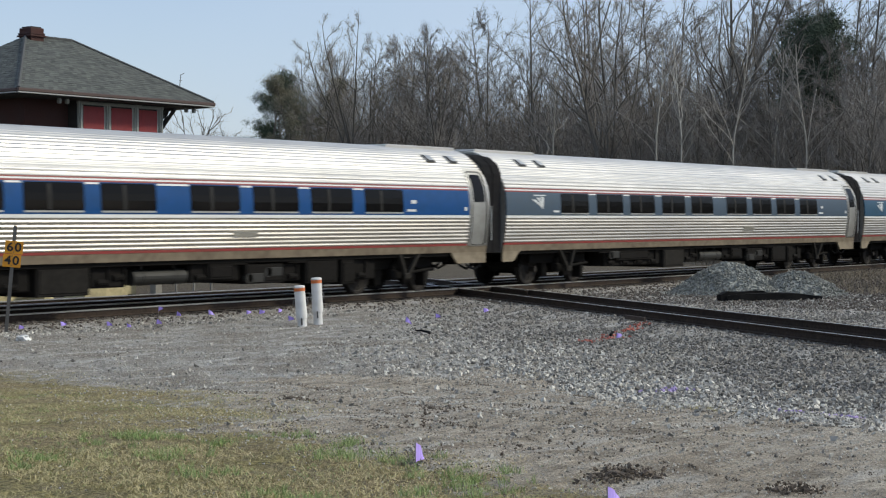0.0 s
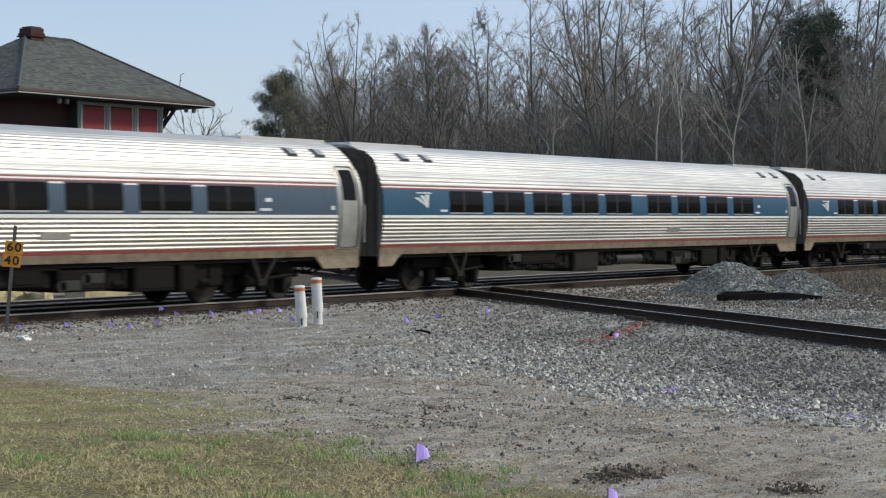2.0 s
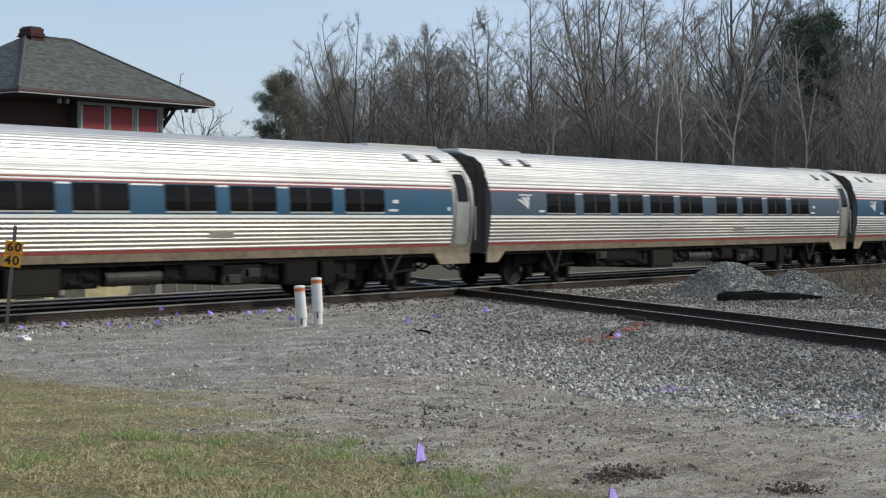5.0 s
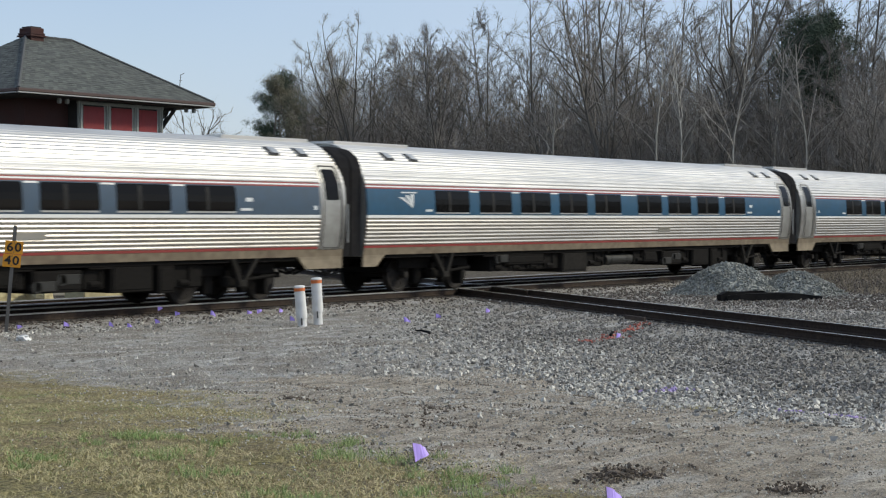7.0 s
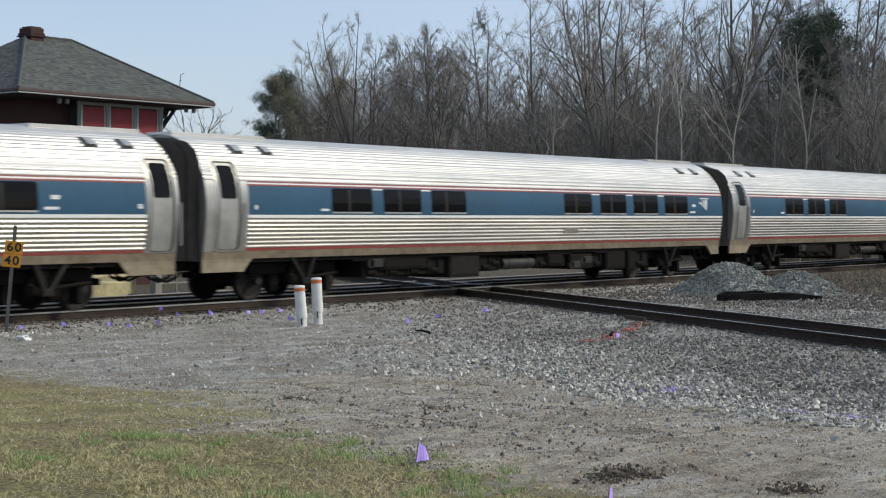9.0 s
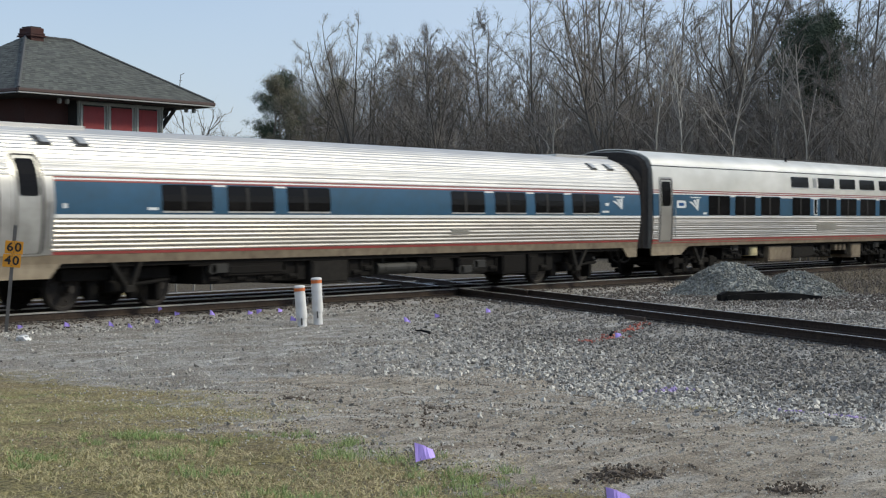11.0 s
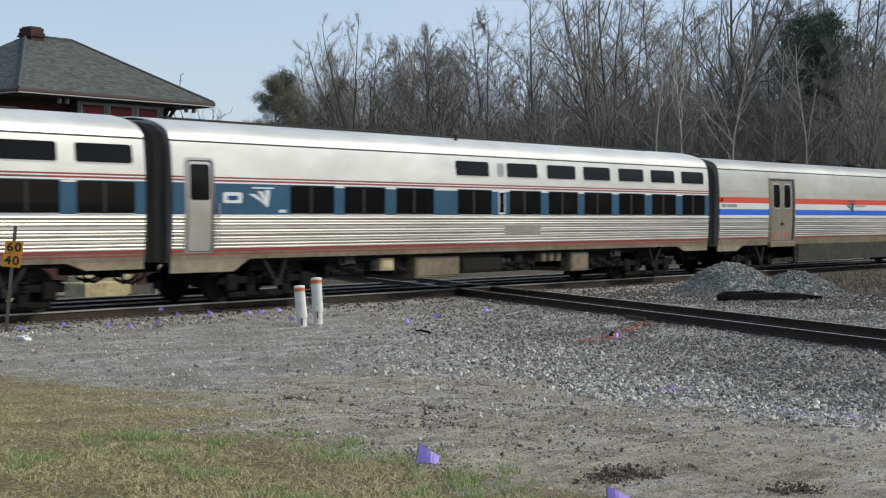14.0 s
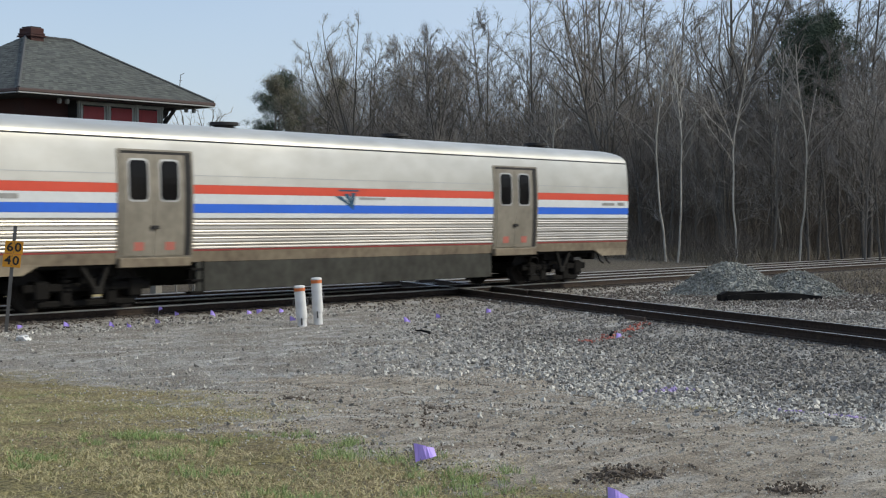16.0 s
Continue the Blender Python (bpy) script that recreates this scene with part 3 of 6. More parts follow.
def emblem(sec, x, z, s, side, parent, mat=PALE):
    """The operator's mark as three plain swept bars and a thin line of lettering."""
    for tip, high, wide in ((-0.50, 0.34, 0.25), (-0.16, 0.41, 0.20), (0.13, 0.44, 0.19)):
        bm = bmesh.new()
        lev = []
        for j in range(9):
            u = j / 8
            c = 0.20 + (tip - 0.20) * u ** 1.25
            lev.append((z + s * (-0.24 + high * u), x + s * c, x + s * (c + 0.03 + (wide - 0.03) * u)))
        sec.slab(bm, lev, 0.010, 0.008, side)
        part("emblem_bar", bm, mat, parent, "pale curved emblem bar")
    bm = bmesh.new()
    sec.slab(bm, [(z + 0.235 * s, x - 0.34 * s, x + 0.46 * s), (z + 0.275 * s, x - 0.34 * s, x + 0.46 * s)], 0.010, 0.008, side)
    part("lettering_bar", bm, mat, parent, "thin pale lettering bar")


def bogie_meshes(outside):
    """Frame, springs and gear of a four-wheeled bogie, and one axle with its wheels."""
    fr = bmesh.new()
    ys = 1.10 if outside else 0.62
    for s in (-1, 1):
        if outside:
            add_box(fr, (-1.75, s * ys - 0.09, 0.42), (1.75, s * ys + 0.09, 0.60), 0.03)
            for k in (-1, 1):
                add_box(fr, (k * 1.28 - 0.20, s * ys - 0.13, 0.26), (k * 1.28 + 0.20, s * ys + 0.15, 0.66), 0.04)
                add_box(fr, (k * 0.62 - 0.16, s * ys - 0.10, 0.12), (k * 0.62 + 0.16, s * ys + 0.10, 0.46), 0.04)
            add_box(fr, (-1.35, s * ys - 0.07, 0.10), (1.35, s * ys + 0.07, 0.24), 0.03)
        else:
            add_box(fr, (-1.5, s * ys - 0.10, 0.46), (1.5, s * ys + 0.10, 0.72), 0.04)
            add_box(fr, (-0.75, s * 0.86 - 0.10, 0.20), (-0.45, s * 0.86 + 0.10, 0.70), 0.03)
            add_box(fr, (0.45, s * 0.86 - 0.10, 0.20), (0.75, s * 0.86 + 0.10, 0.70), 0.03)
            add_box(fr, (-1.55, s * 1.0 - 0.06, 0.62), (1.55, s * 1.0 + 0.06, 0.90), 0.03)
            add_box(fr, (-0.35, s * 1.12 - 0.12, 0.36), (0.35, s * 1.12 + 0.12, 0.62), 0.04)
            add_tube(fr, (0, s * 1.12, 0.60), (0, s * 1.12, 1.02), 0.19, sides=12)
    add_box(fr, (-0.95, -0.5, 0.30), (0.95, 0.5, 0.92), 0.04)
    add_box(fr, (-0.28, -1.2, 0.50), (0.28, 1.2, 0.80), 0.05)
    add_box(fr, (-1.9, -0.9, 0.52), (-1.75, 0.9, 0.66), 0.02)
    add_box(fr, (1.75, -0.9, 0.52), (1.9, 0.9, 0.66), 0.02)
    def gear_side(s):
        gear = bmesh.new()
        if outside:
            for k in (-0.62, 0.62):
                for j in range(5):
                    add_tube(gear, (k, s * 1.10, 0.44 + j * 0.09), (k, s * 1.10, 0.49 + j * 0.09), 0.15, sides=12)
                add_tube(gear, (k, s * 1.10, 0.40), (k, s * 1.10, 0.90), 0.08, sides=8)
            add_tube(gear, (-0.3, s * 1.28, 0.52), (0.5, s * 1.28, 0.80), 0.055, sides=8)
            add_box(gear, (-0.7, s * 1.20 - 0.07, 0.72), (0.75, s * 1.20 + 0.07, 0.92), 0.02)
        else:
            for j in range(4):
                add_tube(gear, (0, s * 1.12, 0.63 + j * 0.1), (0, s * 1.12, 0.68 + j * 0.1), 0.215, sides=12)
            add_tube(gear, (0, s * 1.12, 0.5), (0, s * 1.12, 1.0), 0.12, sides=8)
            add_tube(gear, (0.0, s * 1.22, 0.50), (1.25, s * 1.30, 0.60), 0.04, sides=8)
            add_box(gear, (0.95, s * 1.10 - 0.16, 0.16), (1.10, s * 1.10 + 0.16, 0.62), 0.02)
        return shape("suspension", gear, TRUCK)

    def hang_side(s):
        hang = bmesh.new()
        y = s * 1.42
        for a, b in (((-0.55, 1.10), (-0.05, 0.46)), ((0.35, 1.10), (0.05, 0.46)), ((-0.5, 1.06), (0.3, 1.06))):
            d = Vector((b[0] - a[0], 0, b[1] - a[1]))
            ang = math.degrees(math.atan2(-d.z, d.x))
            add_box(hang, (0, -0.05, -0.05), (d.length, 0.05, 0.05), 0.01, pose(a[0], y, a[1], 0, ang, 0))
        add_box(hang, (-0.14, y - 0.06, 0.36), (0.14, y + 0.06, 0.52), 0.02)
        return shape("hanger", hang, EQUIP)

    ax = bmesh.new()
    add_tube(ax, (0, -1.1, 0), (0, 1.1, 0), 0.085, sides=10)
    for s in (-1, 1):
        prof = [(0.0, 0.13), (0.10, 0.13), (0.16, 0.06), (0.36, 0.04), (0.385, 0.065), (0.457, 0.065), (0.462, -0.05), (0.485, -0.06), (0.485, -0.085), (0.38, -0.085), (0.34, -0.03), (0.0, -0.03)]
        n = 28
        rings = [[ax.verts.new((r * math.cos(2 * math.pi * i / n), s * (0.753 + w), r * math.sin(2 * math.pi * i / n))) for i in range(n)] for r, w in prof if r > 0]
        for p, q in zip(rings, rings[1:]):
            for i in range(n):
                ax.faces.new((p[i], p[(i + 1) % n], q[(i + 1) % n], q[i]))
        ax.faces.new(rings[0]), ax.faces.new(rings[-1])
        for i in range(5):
            a = 2 * math.pi * i / 5
            add_tube(ax, (0.26 * math.cos(a), s * 0.79, 0.26 * math.sin(a)), (0.26 * math.cos(a), s * 0.815, 0.26 * math.sin(a)), 0.035, sides=6)
    bmesh.ops.recalc_face_normals(ax, faces=ax.faces)
    return shape("bogie", fr, TRUCK), [gear_side(-1), gear_side(1)], [hang_side(-1), hang_side(1)], shape("wheelset", ax, WHEEL, False)


BOGIE_IN, BOGIE_OUT = bogie_meshes(False), bogie_meshes(True)
AXLES, FLAGS = [], []
LAG = [(0.0, 0.0), (2.0, 0.0), (3.5, 0.01), (5.0, 0.14), (6.5, 0.25), (7.0, 0.26), (8.0, 0.20), (9.0, 0.13), (11.5, 0.0), (14.0, 0.01), (16.0, 0.03)]   # slight unevenness of the train's speed


def add_bogies(car, kind):
    for x, flip in ((3.95, 1), (PITCH - 3.95, -1)):
        b = part("bogie", kind[0], None, car, "dusty four-wheeled bogie")
        b.matrix_basis = pose(x, 0, 0)
        for me in kind[1]:
            part("suspension", me, None, b)
        for me in kind[2]:
            h = part("hanger", me, None, b, "dusty triangular steel hanger")
            h.matrix_basis = pose(0, 0, 0, 0, 0, 0 if flip > 0 else 180)
        for dx in (-1.295, 1.295):
            w = part("wheelset", kind[3], None, b)
            w.matrix_basis = pose(dx, 0, 0.457)
            AXLES.append((w, dx))


def end_parts(car, sec, xa, xb, top):
    """Dark end walls with rubber gangway bellows and a coupler."""
    for x0, x1, c in ((xa, 0.0, -1), (xb, PITCH, 1)):
        bm = bmesh.new()
        loop = [(-sec.half(z) + 0.05, z) for z in np.linspace(0.98, top - 0.12, 14)] + [(-0.02, top - 0.06)]
        loop = loop + [(-y, z) for y, z in loop[::-1]]
        a = [bm.verts.new((x0 + c * 0.0, y, z)) for y, z in loop]
        b = [bm.verts.new((x0 - c * 0.06, y, z)) for y, z in loop]
        n = len(loop)
        for i in range(n):
            bm.faces.new((a[i], a[(i + 1) % n], b[(i + 1) % n], b[i]))
        bm.faces.new(a), bm.faces.new(b)
        bmesh.ops.recalc_face_normals(bm, faces=bm.faces)
        part("end_wall", bm, DOOR_STEEL, car)
        bm = bmesh.new()
        rings = []
        for k in range(9):
            x = x0 + (x1 - x0) * (0.02 + 0.92 * k / 8)
            g = 0.045 if k % 2 else 0.0
            hw, hi = 1.40 - g, top - 0.13 - g
            loop = [(-hw, 1.0), (-hw, hi - 0.55), (-hw + 0.12, hi - 0.30), (-hw + 0.38, hi - 0.10), (-0.55, hi), (0.55, hi), (hw - 0.38, hi - 0.10), (hw - 0.12, hi - 0.30), (hw, hi - 0.55), (hw, 1.0)]
            rings.append([bm.verts.new((x, y, z)) for y, z in loop])
        for p, q in zip(rings, rings[1:]):
            for i in range(10):
                bm.faces.new((p[i], p[(i + 1) % 10], q[(i + 1) % 10], q[i]))
        bm.faces.new(rings[0]), bm.faces.new(rings[-1])
        bmesh.ops.recalc_face_normals(bm, faces=bm.faces)
        part("gangway_bellows", bm, BELLOWS, car, "black ribbed gangway bellows")
        bm = bmesh.new()
        p, q = sorted((x0 - c * 1.0, x1 - c * 0.2))
        add_box(bm, (p, -0.12, 0.72), (q, 0.12, 0.96), 0.03)
        p, q = sorted((x1 - c * 0.30, x1 - c * 0.012))
        add_box(bm, (p, -0.22, 0.64), (q, 0.2, 1.0), 0.04)
        cp = part("coupler", bm, TRUCK, car)
        for y in (-0.75, -0.5, 0.5, 0.75):
            bm = bmesh.new()
            pts = [Vector((x0 - c * 0.1, y, 0.95)), Vector((x0 + c * 0.1, y, 0.62)), Vector((x1 - c * 0.01, y, 0.52))]
            for u, v in zip(pts, pts[1:]):
                add_tube(bm, u, v, 0.035, sides=6)
            part("air_hose", bm, RUBBER, cp)


def corner_panel(car, sec, x0, x1, x2, low, side, xs):
    """The lowered sill at a car's end: full depth from x0 to x1, sloping up to x2."""
    bm = bmesh.new()
    lev = []
    for k in range(8):
        z = low + (1.02 - low) * k / 7
        e = x1 + (x2 - x1) * k / 7
        lev.append((z, min(x0, e), max(x0, e)))
    sec.slab(bm, lev, 0.004, 0.05, side)
    part("corner_sill", bm, CORNER, car, "dusty cream corner sill")


ROOF_VENTS_AM = (1.7, 2.72, PITCH - 2.72, PITCH - 1.7)
WINDOW_AM = {s: window_meshes(AM, 1.57, 2.11, 2.69, "am", s) for s in (-1, 1)}
DIVIDER_AM = {s: divider_mesh(AM, 2.11, 2.69, s) for s in (-1, 1)}
WINDOW_LOW = {s: window_meshes(VL, 1.60, 2.06, 2.73, "vl", s, rim=0.02) for s in (-1, 1)}
DIVIDER_LOW = {s: divider_mesh(VL, 2.06, 2.73, s) for s in (-1, 1)}
WINDOW_UP = {s: window_meshes(VL, 1.57, 3.12, 3.52, "vl", s, rim=0.02) for s in (-1, 1)}


def side_door(car, sec, x0, x1, z0, z1, side, split, steel=None):
    """A steel vestibule door with its window, rubber edge and grab rail."""
    bm = bmesh.new()
    sec.slab(bm, sec.rounded(x0 - 0.10, x1 + 0.10, z0 - 0.05, z1 + 0.09, 0.12), 0.012, 0.02, side)
    part("door_surround", bm, VESTIBULE, car)
    # rubber edge, made wider on the right for the recessed door's shadow
    bm = bmesh.new()
    sec.slab(bm, sec.rounded(x0 - 0.02, x1 + 0.075, z0 - 0.01, z1 + 0.035, 0.1), 0.016, 0.02, side)
    part("door_seal_shadow", bm, RUBBER, car)
    bm = bmesh.new()
    sec.slab(bm, sec.rounded(x0, x1, z0, z1, 0.09), 0.020, 0.03, side)
    d = part("side_door", bm, steel or DOOR_STEEL, car, "steel vestibule door with a tall window")
    bm = bmesh.new()
    sec.slab(bm, sec.rounded(x0 + 0.05, x1 - 0.05, split, z1 - 0.06, 0.07), 0.024, 0.03, side)
    part("door_window", bm, GLASS, d)
    bm = bmesh.new()
    y = side * (sec.half(1.9) + 0.05)
    add_tube(bm, (x1 + 0.22, y, 1.35), (x1 + 0.22, y, 2.3), 0.018, sides=6)
    part("grab_rail", bm, FRAME_ALU, d)


def common_sides(car, sec, blue, xa, xb, flute_top, ribs, ends=None):
    """Sill, fluted lower side, stripes and band, on both sides."""
    ends = ends or (xa, xb)
    for side in (-1, 1):
        part("side_sill", sec.shell(1.02, 1.20, *ends, side=side), SILL, car, "dusty lower side sill")
        part("red_line", sec.shell(1.204, 1.262, xa, xb, side=side, out=0.004), RED_LINE, car, "dull red stripe")
        part("lower_side", sec.shell(1.266, flute_top, xa, xb, ribs[0], ribs[1], side=side), STEEL, car, "fluted stainless steel side")


def coach(n, windows, blue, door_end, mark_x, label):
    """A curved-sided stainless coach with one vestibule door a side."""
    car = thing("passenger_coach", pose(FRONT + PITCH * n, LINE_Y, RAIL), label, "railway carriage", "cars of the train")
    xa, xb = 0.42, 25.56
    left = door_end == "front"
    lo, hi = (1.80, xb) if left else (xa, 24.60)
    common_sides(car, AM, blue, lo, hi, 1.96, (0.009, 0.098), (xa, xb))
    xa2, xb2 = (xa, lo - 0.004) if left else (hi + 0.004, xb)
    for side in (-1, 1):
        part("vestibule_side", AM.shell(1.204, 2.816, xa2, xb2, side=side), VESTIBULE, car, "smooth steel vestibule side")
        part("white_line", AM.shell(1.964, 2.036, lo, hi, side=side, out=0.004), WHITE_LINE, car, "white stripe")
        part("window_band", AM.shell(2.04, 2.71, lo, hi, side=side), blue, car, "smooth blue window band")
        part("red_line", AM.shell(2.714, 2.746, lo, hi, side=side, out=0.003), RED_LINE, car, "dull red stripe")
        part("white_line", AM.shell(2.75, 2.786, lo, hi, side=side), WHITE_LINE, car, "white stripe")
        part("red_line", AM.shell(2.79, 2.816, lo, hi, side=side, out=0.003), RED_LINE, car, "dull red stripe")
        for x in windows:
            w = part("window", WINDOW_AM[side][0], None, car, "dark tinted window")
            w.matrix_basis = pose(x, 0, 0)
            part("window_sill", WINDOW_AM[side][1], None, w)
            dv = part("window_divider", DIVIDER_AM[side], None, w)
            dv.matrix_basis = pose(0.62, 0, 0)
        for x, nx in zip(windows, windows[1:]):
            if nx - x - 1.57 < 1.2:
                # white slab put in for the glint at the pillar's top
                bm = bmesh.new()
                AM.slab(bm, [(2.665, x + 1.61, nx - 0.04), (2.705, x + 1.61, nx - 0.04)], 0.010, 0.01, side)
                part("pillar_glint_cap", bm, WHITE_LINE, car)
        dx = 0.83 if left else 24.74
        side_door(car, AM, dx, dx + 0.62, 1.24, 3.22, side, 2.40)
        corner_panel(car, AM, xa, 1.75 if left else 0.95, 2.05 if left else 1.3, 0.72, side, 1)
        corner_panel(car, AM, xb, 25.98 - 0.95 if left else 25.98 - 1.75, 25.98 - 1.3 if left else 25.98 - 2.05, 0.72, side, -1)
        emblem(AM, mark_x, 2.42, 0.8, side, car)
        for u0, u1, z0, z1 in ((windows[-1] + 1.9, windows[-1] + 2.12, 2.34, 2.43), (windows[-1] + 1.72, windows[-1] + 2.1, 2.13, 2.19), (windows[0] - 0.42, windows[0] - 0.12, 2.13, 2.19), (24.36, 24.48, 2.16, 2.26) if not left else (2.0, 2.1, 2.16, 2.26)):
            bm = bmesh.new()
            AM.slab(bm, [(z0, u0, u1), (z1, u0, u1)], 0.006, 0.01, side)
            part("lettering_bar", bm, PALE, car, "small pale lettering bar")
        bm = bmesh.new()
        AM.slab(bm, [(1.52, 15.4, 16.2), (1.66, 15.4, 16.2)], 0.016, 0.01, side)
        part("side_plate", bm, FLAT_STEEL, car)
        for vx in ROOF_VENTS_AM:
            bm = bmesh.new()
            AM.slab(bm, AM.rounded(vx, vx + 0.40, 3.47, 3.68, 0.04), 0.035, 0.02, side)
            v = part("roof_vent", bm, FRAME_ALU, car)
            # black L along the left and lower edge: the vent's shading, built as strips
            bm = bmesh.new()
            AM.slab(bm, [(3.475 + 0.20 * k / 3, vx + 0.02, vx + 0.15) for k in range(4)], 0.041, 0.02, side)
            AM.slab(bm, [(3.475, vx + 0.15, vx + 0.37), (3.53, vx + 0.15, vx + 0.37)], 0.041, 0.02, side)
            part("vent_edge_shade", bm, RUBBER, v)
    part("roof", AM.shell(2.82, 3.91, xa, xb, 0.009, 0.115, over=True), ROOF_STEEL, car, "ribbed stainless steel roof")
    for x0, x1 in ((0.5, 3.6), (22.4, 25.48)):
        bm = bmesh.new()
        add_box(bm, (x0, -0.42, 3.82), (x1, 0.42, 3.945), 0.01)
        part("roof_hatch", bm, ROOF_STEEL, car, "low flat hatch plate on the roof end")
    end_parts(car, AM, xa, xb, 3.91)
    underfloor(car, False)
    add_bogies(car, BOGIE_IN)
    return car


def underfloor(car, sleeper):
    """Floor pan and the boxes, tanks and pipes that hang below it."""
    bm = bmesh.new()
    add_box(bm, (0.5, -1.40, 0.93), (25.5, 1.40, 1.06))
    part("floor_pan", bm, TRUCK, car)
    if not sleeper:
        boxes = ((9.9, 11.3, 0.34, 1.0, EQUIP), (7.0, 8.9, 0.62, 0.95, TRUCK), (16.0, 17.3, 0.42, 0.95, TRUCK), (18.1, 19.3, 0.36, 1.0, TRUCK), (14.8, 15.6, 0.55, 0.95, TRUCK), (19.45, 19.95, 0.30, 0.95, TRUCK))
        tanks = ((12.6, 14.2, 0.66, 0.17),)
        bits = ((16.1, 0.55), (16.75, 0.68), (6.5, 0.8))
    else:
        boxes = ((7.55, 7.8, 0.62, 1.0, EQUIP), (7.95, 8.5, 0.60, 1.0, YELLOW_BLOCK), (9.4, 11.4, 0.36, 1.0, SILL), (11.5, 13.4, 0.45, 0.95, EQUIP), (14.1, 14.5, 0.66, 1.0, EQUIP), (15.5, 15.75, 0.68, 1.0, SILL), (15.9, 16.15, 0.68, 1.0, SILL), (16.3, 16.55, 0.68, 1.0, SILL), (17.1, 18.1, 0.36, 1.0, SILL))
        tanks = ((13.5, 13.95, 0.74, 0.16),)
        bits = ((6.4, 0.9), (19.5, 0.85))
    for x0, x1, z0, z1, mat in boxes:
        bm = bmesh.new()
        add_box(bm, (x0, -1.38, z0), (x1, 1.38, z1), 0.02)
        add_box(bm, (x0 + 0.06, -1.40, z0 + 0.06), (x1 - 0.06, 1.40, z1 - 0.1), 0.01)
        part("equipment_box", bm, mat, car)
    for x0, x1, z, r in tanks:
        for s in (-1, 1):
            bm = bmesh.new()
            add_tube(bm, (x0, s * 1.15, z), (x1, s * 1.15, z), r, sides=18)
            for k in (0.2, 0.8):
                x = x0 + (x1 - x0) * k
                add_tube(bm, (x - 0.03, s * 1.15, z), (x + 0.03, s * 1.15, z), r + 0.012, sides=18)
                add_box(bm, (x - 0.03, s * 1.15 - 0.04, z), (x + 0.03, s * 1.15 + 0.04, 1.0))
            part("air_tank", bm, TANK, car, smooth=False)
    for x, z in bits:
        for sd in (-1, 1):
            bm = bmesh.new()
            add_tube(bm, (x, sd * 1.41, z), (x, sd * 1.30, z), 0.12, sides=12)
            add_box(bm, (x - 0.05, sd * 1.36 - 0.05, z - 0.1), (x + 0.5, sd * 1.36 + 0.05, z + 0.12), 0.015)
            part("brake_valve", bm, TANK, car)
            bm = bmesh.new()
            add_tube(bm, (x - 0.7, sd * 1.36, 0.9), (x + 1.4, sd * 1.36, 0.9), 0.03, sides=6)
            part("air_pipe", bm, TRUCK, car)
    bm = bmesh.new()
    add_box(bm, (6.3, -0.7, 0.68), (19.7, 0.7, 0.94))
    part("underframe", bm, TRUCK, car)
    # black bulk added to close the see-through gap under the floor
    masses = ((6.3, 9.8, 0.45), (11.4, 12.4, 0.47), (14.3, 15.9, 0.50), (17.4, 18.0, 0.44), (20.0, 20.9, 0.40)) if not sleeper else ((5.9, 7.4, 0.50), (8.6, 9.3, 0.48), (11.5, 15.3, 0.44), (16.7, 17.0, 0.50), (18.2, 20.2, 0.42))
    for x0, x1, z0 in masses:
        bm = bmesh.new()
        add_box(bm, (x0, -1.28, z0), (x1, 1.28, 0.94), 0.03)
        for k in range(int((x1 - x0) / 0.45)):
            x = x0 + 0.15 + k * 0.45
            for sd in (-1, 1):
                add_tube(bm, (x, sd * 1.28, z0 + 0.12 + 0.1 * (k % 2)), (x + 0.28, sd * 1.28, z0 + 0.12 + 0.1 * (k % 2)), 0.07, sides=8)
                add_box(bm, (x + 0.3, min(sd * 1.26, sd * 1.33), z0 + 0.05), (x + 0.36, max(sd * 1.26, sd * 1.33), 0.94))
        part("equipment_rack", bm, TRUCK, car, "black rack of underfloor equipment")


